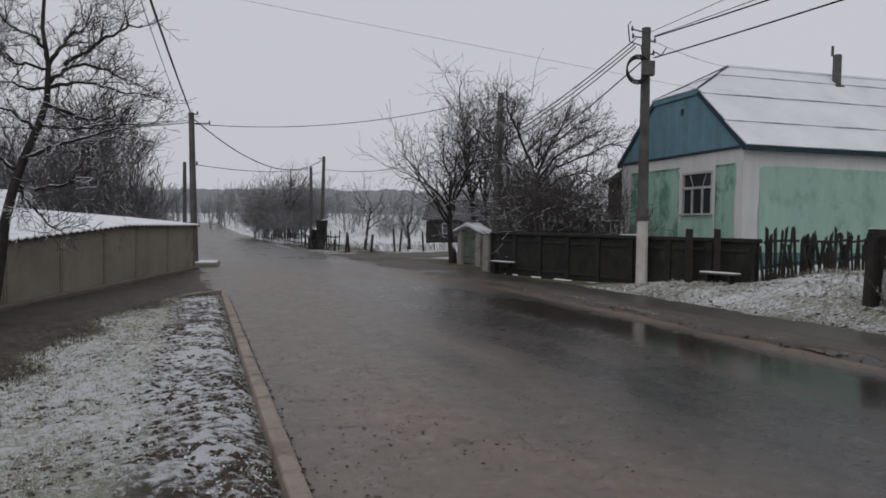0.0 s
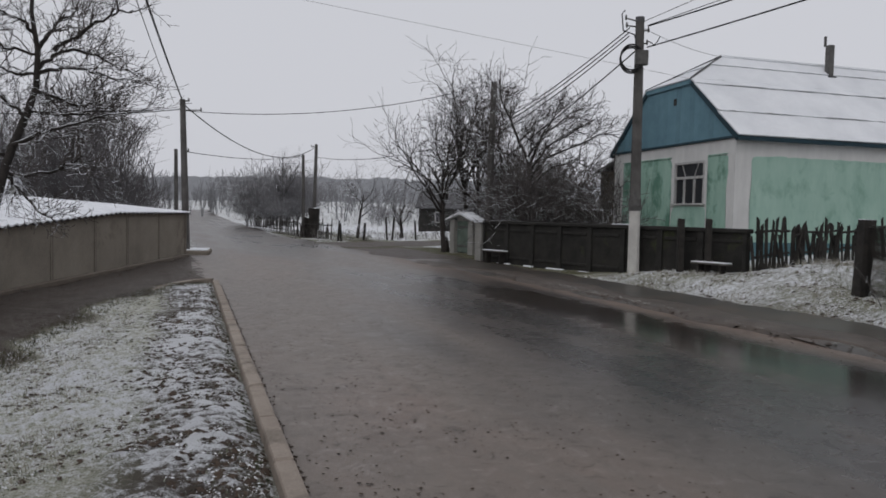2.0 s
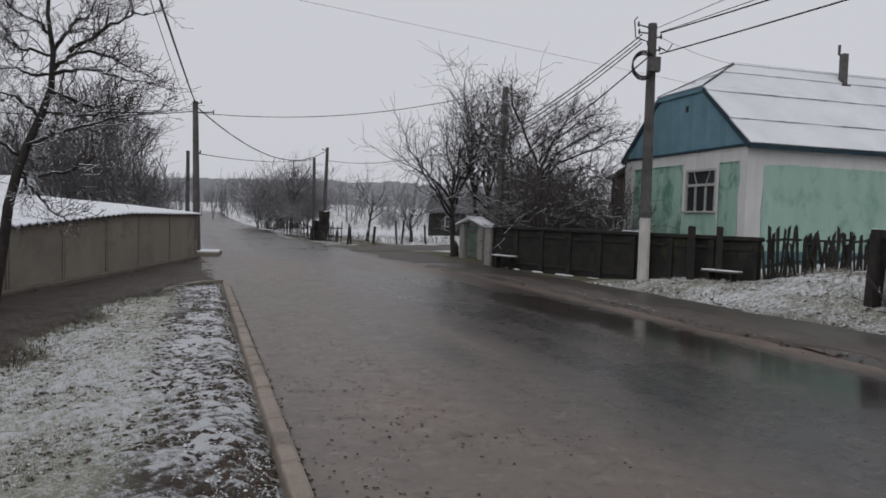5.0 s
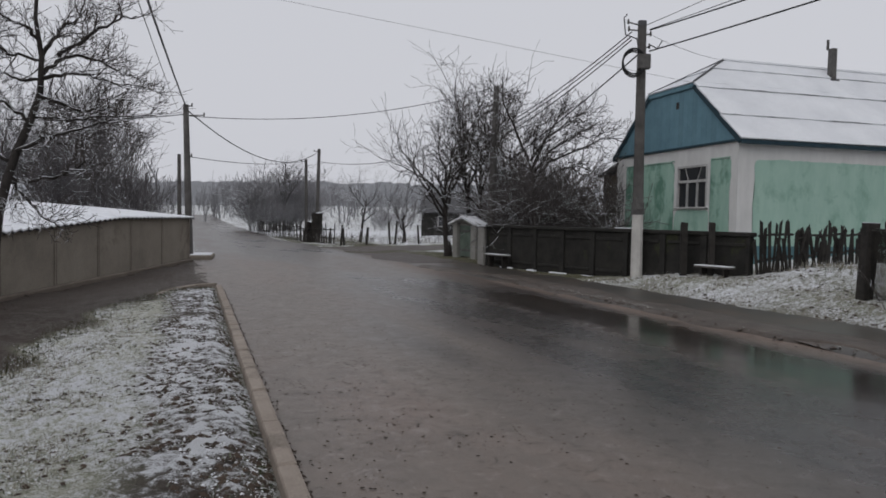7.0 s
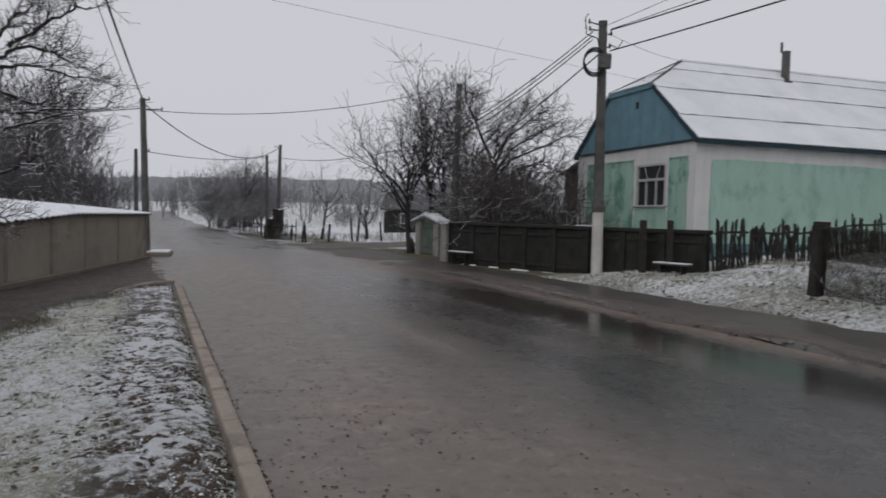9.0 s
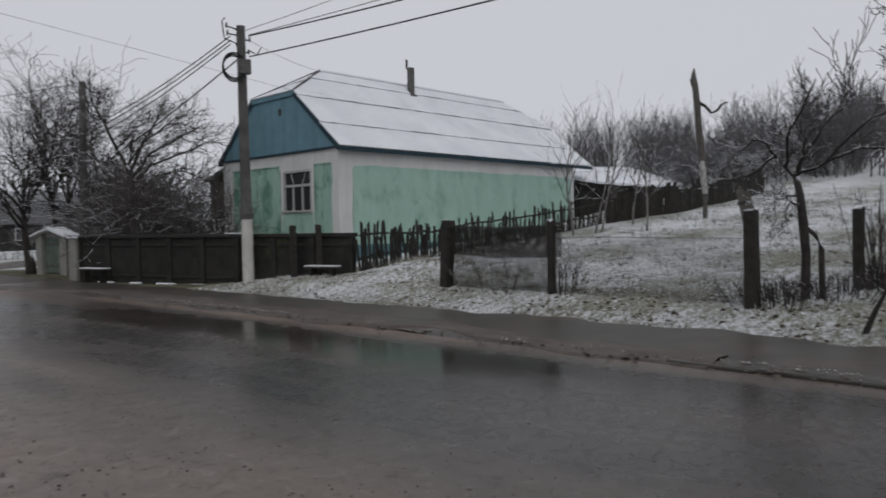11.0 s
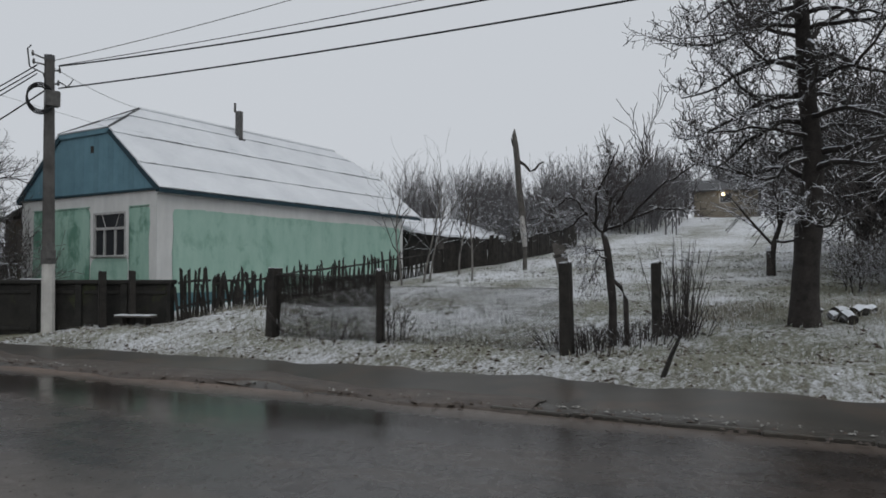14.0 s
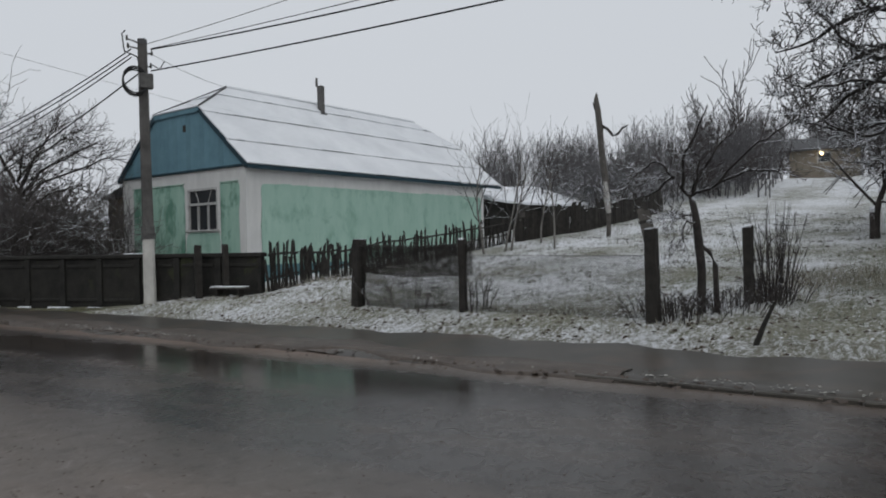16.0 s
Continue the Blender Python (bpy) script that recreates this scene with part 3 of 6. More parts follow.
def roof_sheet(house, quad, lift, seed, material, seam=True, over=0.04):
    """One row of roof sheets, lapping over the row below. quad: eave a, eave b, top b, top a; lift: height of its lower and upper edge."""
    a, b, c, d = [Vector(q) for q in quad]
    nrm = (b - a).cross(d - a).normalized()
    if nrm.z < 0:
        nrm = -nrm
    up = (d - a).normalized()
    rnd = random.Random(seed)
    nu = max(2, int((b - a).length / 0.35))
    bm = bmesh.new()
    grid = []
    for u in range(nu + 1):
        w = u / nu
        lo, hi = a.lerp(b, w), d.lerp(c, w)
        sag = nrm * rnd.uniform(-0.006, 0.006)
        jag = up * (rnd.uniform(-0.015, 0.015) if seam else 0.0)
        hi = hi + (hi - lo).normalized() * over
        grid.append((bm.verts.new(lo + nrm * lift[0] + sag + jag), bm.verts.new(hi + nrm * lift[1] + sag), bm.verts.new(lo + nrm * (lift[0] - 0.035) + jag), bm.verts.new(hi - nrm * 0.03)))
    for q, r in zip(grid, grid[1:]):
        bm.faces.new((q[0], r[0], r[1], q[1]))
        bm.faces.new((q[2], r[2], r[0], q[0]))
        bm.faces.new((q[3], r[3], r[2], q[2]))
    for g in (grid[0], grid[-1]):
        bm.faces.new((g[0], g[1], g[3], g[2]))
    bmesh.ops.recalc_face_normals(bm, faces=bm.faces)
    part("roof_strip", bm, material, house)
    if not seam:
        return
    bm = bmesh.new()
    L = (b - a).length
    ex = (b - a).normalized()
    k = max(2, int(L / 0.13))
    prev = None
    for q in range(k + 1):
        uu = L * q / k
        tall = 0.010 + 0.050 * noise.noise(Vector((uu * 1.3, seed * 3.1, 0.0))) + 0.030 * noise.noise(Vector((uu * 5.0, seed * 1.7, 3.0)))
        pr = [bm.verts.new(a + ex * uu + up * vv + nrm * (lift[0] + 0.005)) for vv in (-0.020, -0.018 + max(0.0, tall))]
        if prev:
            bm.faces.new((prev[0], pr[0], pr[1], prev[1]))
        prev = pr
    part("sheet_edge", bm, M_SLATE, house, "dark bare lower edge of a roof sheet row")


def clad_roof(house, name, corners, rows, material):
    """A plain roof plane of equal sheet rows."""
    a, b, c, d = [Vector(q) for q in corners]
    for i in range(rows):
        f0, f1 = i / rows, (i + 1) / rows
        roof_sheet(house, (a.lerp(d, f0), b.lerp(c, f0), b.lerp(c, f1), a.lerp(d, f1)), (0.045, 0.012), i * 7 + len(name), material, i > 0)


def paint_field(house, axis, u0, u1, z0, z1, material, label, seed):
    """A hand-painted field on a wall with a wandering brushed edge and soft corners; axis x: on the long side, y: on the gable front."""
    rnd = random.Random(seed)
    pts = []
    r = min(0.16, (u1 - u0) * 0.10)
    loop = [(u0, z0), (u1, z0), (u1, z1 - r), (u1 - r * 0.35, z1 - r * 0.3), (u1 - r, z1), (u0 + r, z1), (u0 + r * 0.35, z1 - r * 0.3), (u0, z1 - r)]
    for (ua, za), (ub, zb) in zip(loop, loop[1:] + loop[:1]):
        k = max(1, int(math.hypot(ub - ua, zb - za) / 0.11))
        for i in range(k):
            t = i / k
            w = 0.060 * noise.noise(Vector((ua + (ub - ua) * t, (za + (zb - za) * t), seed)) * 1.7) + 0.025 * noise.noise(Vector((ua + (ub - ua) * t, (za + (zb - za) * t), seed)) * 6.0) + rnd.gauss(0, 0.006)
            pts.append((ua + (ub - ua) * t + w, za + (zb - za) * t + 0.6 * w))
    bm = bmesh.new()
    put = (lambda u, z, o: (u, -o, z)) if axis == "x" else (lambda u, z, o: (-o, u, z))
    front = [bm.verts.new(put(u, z, 0.010)) for u, z in pts]
    back = [bm.verts.new(put(u, z, -0.002)) for u, z in pts]
    bm.faces.new(front)
    for i in range(len(pts)):
        j = (i + 1) % len(pts)
        bm.faces.new((front[i], front[j], back[j], back[i]))
    bmesh.ops.triangulate(bm, faces=[f for f in bm.faces if len(f.verts) > 4])
    bmesh.ops.recalc_face_normals(bm, faces=bm.faces)
    part("painted_panel", bm, material, house, label)


def window(house, x, y0, y1, z0, z1):
    """Old double casement with a divided fanlight, set in the gable front (which faces local -x)."""
    w = part("window", boxed(x - 0.05, y0, z0, x + 0.06, y0 + 0.07, z1), M_FRAME, house, "weathered white wooden casement window with a fanlight")
    part("jamb", boxed(x - 0.05, y1 - 0.07, z0, x + 0.06, y1, z1), M_FRAME, w)
    part("head", boxed(x - 0.05, y0 + 0.07, z1 - 0.07, x + 0.06, y1 - 0.07, z1), M_FRAME, w)
    part("sill", boxed(x - 0.13, y0 - 0.06, z0 - 0.06, x + 0.06, y1 + 0.06, z0, 0.01), M_FRAME, w)
    zt = z0 + (z1 - z0) * 0.62
    part("transom", boxed(x - 0.045, y0 + 0.07, zt - 0.04, x + 0.05, y1 - 0.07, zt + 0.04), M_FRAME, w)
    wy = y1 - y0
    for k in (1 / 3, 2 / 3):
        yc = y0 + wy * k
        part("mullion", boxed(x - 0.04, yc - 0.03, z0 + 0.0, x + 0.05, yc + 0.03, zt - 0.04), M_FRAME, w)
    ym = (y0 + y1) / 2
    for ya, yb in ((y0 + wy * 0.36, y0 + wy * 0.28), (y1 - wy * 0.36, y1 - wy * 0.28)):
        part("bar", rings([([(x, ya, zt), (x, yb + (0.08 if yb > ym else -0.08), z1 - 0.06)], [0.018, 0.018], 4)]), M_FRAME, w)
    for k in range(3):
        part("pane", boxed(x + 0.01, y0 + 0.07 + wy * k / 3 * 0.93, z0 + 0.001, x + 0.02, y0 + wy * (k + 1) / 3 * 0.97, zt - 0.041), M_GLASS, w)
    part("pane", boxed(x + 0.011, y0 + 0.07, zt + 0.041, x + 0.019, y1 - 0.07, z1 - 0.071), M_GLASS, w)
    # pale strip added behind the glass in place of the casements' light reflections
    part("curtain", boxed(x + 0.028, y0 + wy * 0.36, z0 + 0.02, x + 0.034, y0 + wy * 0.56, zt - 0.05), M_PANE_LIGHT, w, "pale grey strip added for the reflections in the panes")


def build_house():
    h = thing("house", "mint green rendered village house with blue gable and snowy roof", "house", (HX, HY, 0), HOUSE_RZ)
    WL, WD, ZT, ZB = 12.65, 7.0, 4.08, -0.3
    wx0, wx1, wz0, wz1 = 1.42, 3.02, 2.18, 3.50
    # walls; the front has a true opening
    bm = bmesh.new()
    box(bm, 0, 0.301, ZB, 0.3, wx0, ZT - 0.001)
    box(bm, 0, wx1, ZB, 0.3, WD - 0.301, ZT - 0.001)
    box(bm, 0, wx0, ZB, 0.3, wx1, wz0)
    box(bm, 0, wx0, wz1, 0.3, wx1, ZT - 0.001)
    part("front_wall", bm, M_WHITE, h, "grey-white limewashed front wall")
    part("side_wall", boxed(0, 0, ZB, WL, 0.3, ZT), M_WHITE, h)
    part("side_wall", boxed(0, WD - 0.3, ZB, WL, WD, ZT), M_WHITE, h)
    part("back_wall", boxed(WL - 0.3, 0.301, ZB, WL, WD - 0.301, ZT - 0.001), M_GREEN, h)
    part("room_floor", boxed(0.31, 0.31, 0.9, WL - 0.31, WD - 0.31, 1.0), M_GREYWOOD, h)
    # raised painted fields of the render, with white left at the corners
    paint_field(h, "x", 0.55, WL - 0.22, 0.4, 3.56, M_GREEN, "streaked mint green painted field", 1)
    for i, (y0, y1, z0, z1, mt) in enumerate(((0.34, 1.25, 0.4, 3.60, M_GREEN2), (3.20, 6.30, 0.4, 3.66, M_GREEN2), (1.32, 3.12, 0.4, 2.10, M_GREEN))):
        paint_field(h, "y", y0, y1, z0, z1, mt, "mildewed mint green painted field", 5 + i)
    for y0, y1, z in ((0.34, 1.25, 3.61), (3.20, 6.32, 3.67)):
        part("hood_mould", boxed(-0.035, y0, z, -0.002, y1, z + 0.03), M_GREEN2, h)
    part("plinth", boxed(-0.05, -0.05, ZB, WL + 0.05, -0.013, 1.05), M_TEAL, h, "teal painted plinth along the side wall")
    window(h, 0.04, wx0, wx1, wz0, wz1)
    # boarded gable, blue
    yl, yr, zt = -0.20, 7.22, 6.09
    n = 30
    for i in range(n):
        ya, yb = yl + (yr - yl) * i / n, yl + (yr - yl) * (i + 1) / n - 0.006
        top = lambda yy: min(zt, 4.12 + (yy - yl) * 0.82 - 0.09, 4.12 + (yr - yy) * 0.82 - 0.09)
        if top((ya + yb) / 2) < 4.22:
            continue
        bm = bmesh.new()
        lo = [bm.verts.new((x, yy, 4.12)) for x in (-0.030, -0.005) for yy in (ya, yb)]
        hi = [bm.verts.new((x, yy, max(4.13, top(yy)))) for x in (-0.030, -0.005) for yy in (ya, yb)]
        for q in ((lo[0], lo[1], hi[1], hi[0]), (lo[2], hi[2], hi[3], lo[3]), (lo[0], hi[0], hi[2], lo[2]), (lo[1], lo[3], hi[3], hi[1]), (hi[0], hi[1], hi[3], hi[2])):
            bm.faces.new(q)
        part("gable_board", bm, M_BLUE, h)
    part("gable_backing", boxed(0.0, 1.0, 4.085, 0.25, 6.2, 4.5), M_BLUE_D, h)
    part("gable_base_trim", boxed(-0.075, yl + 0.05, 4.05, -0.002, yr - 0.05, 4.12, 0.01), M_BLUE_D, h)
    part("gable_vent", boxed(-0.05, 3.00, 5.38, -0.032, 3.16, 5.60, 0.01), M_WOOD, h, "small dark attic vent")
    # roof
    s0, s1, zr, yc = -0.09, 13.75, 7.20, 3.51
    r0, r1 = 1.95, 12.15
    kink = (zt - 4.10) / (zr - 4.10)

    def slope(yside, seed):
        """Four rows of sheets up to the ridge; the ends turn in above the gable."""
        def at(f, end):
            z = 4.10 + (zr - 4.10) * f
            g = max(0.0, (f - kink) / (1 - kink))
            return (s0 + (r0 - s0) * g if end == 0 else s1 + (r1 - s1) * g, yside + (yc - yside) * f, z)
        for i, (f0, f1, l0, l1, seam) in enumerate(((0.0, 0.26, 0.045, 0.012, False), (0.26, 0.585, 0.045, 0.012, True), (0.585, kink, 0.045, 0.036, True), (kink, 0.86, 0.036, 0.012, False), (0.86, 1.0, 0.045, 0.012, True))):
            roof_sheet(h, (at(f0, 0), at(f0, 1), at(f1, 1), at(f1, 0)), (l0, l1), seed + i, M_ROOFSNOW, seam, 0.0 if i == 2 else 0.04)
        return at(kink, 0)[1]
    ya = slope(yl, 11)
    yb = slope(yr, 31)
    clad_roof(h, "hip", ((s0, yb, zt), (s0, ya, zt), (r0, yc, zr), (r0, yc + 0.01, zr)), 2, M_ROOFSNOW)
    clad_roof(h, "hipb", ((s1, ya, zt), (s1, yb, zt), (r1, yc + 0.01, zr), (r1, yc, zr)), 2, M_ROOFSNOW)
    part("back_gable", boxed(WL - 0.3, 1.2, 4.09, WL, 6.0, 5.3), M_BLUE_D, h)
    # barge boards and fascia
    def plank(name, p, q, wid, th, mt):
        p, q = Vector(p), Vector(q)
        d = q - p
        bm = bmesh.new()
        box(bm, -th / 2, 0, -wid, th / 2, d.length, 0, 0.004)
        rot = d.to_track_quat("Y", "Z").to_matrix().to_4x4()
        bmesh.ops.transform(bm, matrix=Matrix.Translation(p) @ rot, verts=bm.verts)
        part(name, bm, mt, h)
    plank("barge_board", (s0 + 0.02, yl, 4.10), (s0 + 0.02, ya, zt), 0.17, 0.03, M_BLUE_D)
    plank("barge_board", (s0 + 0.02, yr, 4.10), (s0 + 0.02, yb, zt), 0.17, 0.03, M_BLUE_D)
    plank("barge_board", (s0 + 0.02, ya, zt), (s0 + 0.02, yb, zt), 0.15, 0.03, M_BLUE)
    # the shadow under the eaves is partly in this board's dark colour
    part("fascia", boxed(s0, yl - 0.015, 3.97, s1, yl + 0.012, 4.085), M_BLUE_D, h, "dark blue eaves board, its colour deepened for eaves shade")
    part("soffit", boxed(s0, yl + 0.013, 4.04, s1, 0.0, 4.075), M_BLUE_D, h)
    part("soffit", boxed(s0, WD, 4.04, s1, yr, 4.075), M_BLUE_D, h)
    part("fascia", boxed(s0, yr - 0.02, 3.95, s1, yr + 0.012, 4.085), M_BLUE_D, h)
    part("ridge_cap", rings([([(r0 - 0.05, yc, zr + 0.01), (r1 + 0.05, yc, zr + 0.01)], [0.07, 0.07], 6)]), M_ROOFSNOW, h)
    for yy, zz in ((ya, 0.03), (yb, 0.03)):
        part("hip_cap", rings([([(s0, yy, zt + zz), (r0, yc, zr + zz)], [0.04, 0.04], 6)]), M_SLATE, h, "dark bare hip line")
    # chimney pipe of sheet steel with a low snow skirt
    px = 6.0
    ch = part("chimney", boxed(px - 0.11, yc - 0.55, 6.45, px + 0.11, yc - 0.33, 7.84, 0.02), M_METAL, h, "weathered grey square chimney stack")
    part("pipe", rings([([(px - 0.12, yc - 0.34, 7.8), (px - 0.12, yc - 0.34, 8.15)], [0.045, 0.045], 8)]), M_METAL, ch)
    part("flashing", boxed(px - 0.18, yc - 0.63, 6.52, px + 0.18, yc - 0.25, 6.76, 0.02), M_SLATE, ch)
    # lean-to porch on the far side of the gable front
    part("porch_wall", boxed(0.45, WD, -0.2, 5.0, 8.9, 3.55), M_PLASTER_D, h, "grey boarded porch")
    part("porch_post", boxed(0.25, 7.0, -0.2, 0.44, 7.14, 3.9), M_FRAME, h)
    clad_roof(h, "porch", ((0.2, 9.2, 3.45), (5.2, 9.2, 3.45), (5.2, 7.0, 4.02), (0.2, 7.0, 4.02)), 2, M_ROOFSNOW)


def ridge_in(a):
    return 8.02 - 0.8 * float(ss(18, 24, a)) + 0.18 * math.sin(a * 1.1) + 0.08 * math.sin(a * 3.7)


def ridge_out(a):
    return 8.72 + 0.35 * float(ss(5, 9, a)) - 1.1 * float(ss(18, 24, a)) + 0.15 * math.sin(a * 1.7 + 1) + 0.07 * math.sin(a * 4.3)


def ridge_z(a, n):
    u = (n - ridge_in(a)) / (ridge_out(a) - ridge_in(a))
    body = max(pave_z(a, n), 0.0) + 0.016 + 0.045 * max(0.0, noise.noise(Vector((a * 1.6, n * 3.0, 1.0))) + 0.2) * math.exp(-((u - 0.4) / 0.25) ** 2)
    return body + 0.008 * noise.noise(Vector((a * 7, n * 9, 5.0))) - (0.06 if u < 0.02 or u > 0.98 else 0.0)


ridge = strip("mud_ridge", list(np.arange(3.0, 24, 0.12)), lambda a: (ridge_in(a), ridge_out(a)), ridge_z, M_SANDMUD, 12)
tagged(ridge, "ridge of brown sandy mud washed along the footpath", "mud", kind="structure")
build_pave_edge()
build_kerb()
build_house()


# ---------------------------------------------------------------- low outbuilding on the far side of the track
def build_outbuilding():
    x0, y0, x1, y1 = -7.55, 8.0, -8.54, 24.77
    L = math.hypot(x1 - x0, y1 - y0)
    rz = math.degrees(math.atan2(y1 - y0, x1 - x0)) - 90
    g = thing("outbuilding", "low grey plastered shed with snow-covered corrugated roof", "shed", (x0, y0, 0), rz)
    # local y along the wall, local -x into the building
    top = lambda yy: 1.22 + 0.30 * min(1.0, max(0.0, (yy - 4.0) / 6.5))
    edges = [0.0, 2.5, 4.95, 7.1, 9.3, 11.4, 14.0, L]
    for p, q in zip(edges, edges[1:]):
        bm = bmesh.new()
        vs = [bm.verts.new((x, y, z)) for x in (-0.2, 0.0) for y, z in ((p, -0.2), (q, -0.2), (q, top(q)), (p, top(p)))]
        for f in ((0, 1, 2, 3), (7, 6, 5, 4), (0, 4, 5, 1), (1, 5, 6, 2), (2, 6, 7, 3), (3, 7, 4, 0)):
            bm.faces.new([vs[i] for i in f])
        bmesh.ops.recalc_face_normals(bm, faces=bm.faces)
        part("wall_panel", bm, M_PLASTER, g)
    for p in edges:
        part("pilaster", boxed(0.001, p - 0.07, -0.1, 0.022, p + 0.07, top(p) - 0.03, 0.006), M_PLASTER, g)
        part("seam", boxed(0.0225, p - 0.012, 0.05, 0.026, p + 0.012, top(p) - 0.05), M_PLASTER_D, g)
    part("footing", boxed(0.051, 0, -0.2, 0.16, L, 0.10, 0.03), M_PLASTER_D, g, "damp dark footing")
    part("end_wall", boxed(-5.0, L - 0.2, -0.2, -0.201, L - 0.001, 1.5), M_PLASTER, g)
    # corrugated sheets
    n = 170
    bm = bmesh.new()
    rows = []
    for i in range(n + 1):
        y = -0.1 + (L + 0.2) * i / n
        w = 0.022 * math.sin(i * math.pi / 1.5)
        zt = top(y)
        z_hi = zt + 0.62 - 0.35 * max(0.0, (y - 8) / (L - 8))
        rows.append([bm.verts.new((0.16, y, zt + 0.0 + w)), bm.verts.new((-2.2, y, (zt + z_hi) / 2 + 0.06 + w)), bm.verts.new((-5.0, y, z_hi + w * 0.5)),
                     bm.verts.new((0.16, y, zt - 0.03 + w)), bm.verts.new((-5.0, y, z_hi - 0.05))])
    for p, q in zip(rows, rows[1:]):
        bm.faces.new((p[0], q[0], q[1], p[1]))
        bm.faces.new((p[1], q[1], q[2], p[2]))
        bm.faces.new((p[3], q[3], q[0], p[0]))
        bm.faces.new((p[4], p[3], q[3], q[4])[::-1])
    for r in (rows[0], rows[-1]):
        bm.faces.new((r[0], r[1], r[2], r[4], r[3]))
    bmesh.ops.recalc_face_normals(bm, faces=bm.faces)
    part("roof", bm, M_SNOW, g, "corrugated roof under snow")
    eave = [(0.12, -0.1 + (L + 0.2) * i / n, top(-0.1 + (L + 0.2) * i / n) - 0.035 + 0.02 * math.sin(i * math.pi / 1.5)) for i in range(n + 1)]
    bm = rings([(eave, [0.028] * len(eave), 4)])
    part("eave", bm, M_SLATE, g, "dark ragged sheet edge")


# ---------------------------------------------------------------- street wall, gate, benches
WX0, WY0, WX1, WY1 = 1.75, 25.9, 7.55, 17.4


def build_street_wall():
    L = math.hypot(WX1 - WX0, WY1 - WY0)
    rz = math.degrees(math.atan2(WY1 - WY0, WX1 - WX0))
    w = thing("street_wall", "blackened mossy concrete panel wall fronting the garden", "wall", (WX0, WY0, 0), rz, kind="structure")
    part("base_slab", boxed(0, 0, -0.4, L, 0.14, 1.36, 0.01), M_DARKWALL, w)
    part("coping", boxed(-0.03, -0.07, 1.361, L + 0.03, 0.21, 1.47, 0.02), M_DARKWALL2, w)
    n = 8
    for i in range(n + 1):
        x = L * i / n
        part("pilaster", boxed(max(0, x - 0.09), -0.06, -0.4, min(L, x + 0.09), -0.001, 1.36, 0.01), M_DARKWALL2, w)
        if 0 < i < n - 1:
            part("base_snow", boxed(x - 0.40 + 0.1 * (i % 3), -0.22, -0.02 + 0.24 * float(ss(5, 10, x)), x + 0.22 + 0.12 * (i % 2), -0.10, 0.035 + 0.24 * float(ss(5, 10, x)), 0.02), M_SNOW, w, "snow lodged at the foot of the wall")
        if i < n:
            a, b = x + 0.14, L * (i + 1) / n - 0.14
            part("panel_rim", boxed(a, -0.03, 1.12, b, -0.001, 1.20, 0.008), M_DARKWALL2, w)
            part("panel_rim", boxed(a, -0.03, 0.18, b, -0.001, 0.26, 0.008), M_DARKWALL2, w)
    part("snow_ledge", boxed(L * 0.58, -0.02, 1.471, L * 0.67, 0.16, 1.50, 0.012), M_SNOW, w, "strip of snow on the coping")


def bench(name, label, x, y, rz, length, z):
    b = thing(name, label, "bench", (x, y, z), rz)
    bm = bmesh.new()
    box(bm, 0, -0.15, 0.38, length, 0.15, 0.42, 0.008)
    part("seat", bm, M_GREYWOOD, b)
    part("snow_cover", boxed(0.01, -0.145, 0.421, length - 0.01, 0.145, 0.445, 0.012), M_SNOW, b, "thin snow on the seat")
    for xx in (0.15, length - 0.22):
        part("leg", boxed(xx, -0.11, -0.1, xx + 0.07, 0.11, 0.379, 0.006), M_WOOD, b)
    return b


def fence_post(name, label, x, y, height, w=0.14, lean=(0, 0), mat=None, group="black fence posts"):
    p = thing(name, label, "post", (x, y, zland(x, y)), random.Random(int(x * 100)).uniform(-20, 20), group)
    p.rotation_euler = Euler((radians(lean[0]), radians(lean[1]), p.matrix_world.to_euler().z))
    bm = boxed(-w / 2, -w / 2, -0.25, w / 2, w / 2, height, 0.015)
    rnd = random.Random(int(y * 71))
    for v in bm.verts:
        v.co.x += rnd.uniform(-0.012, 0.012)
        v.co.y += rnd.uniform(-0.012, 0.012)
        if v.co.z > height - 0.05:
            v.co.z += rnd.uniform(-0.02, 0.03)
    part("shaft", bm, mat or M_WOODSNOW, p)
    return p


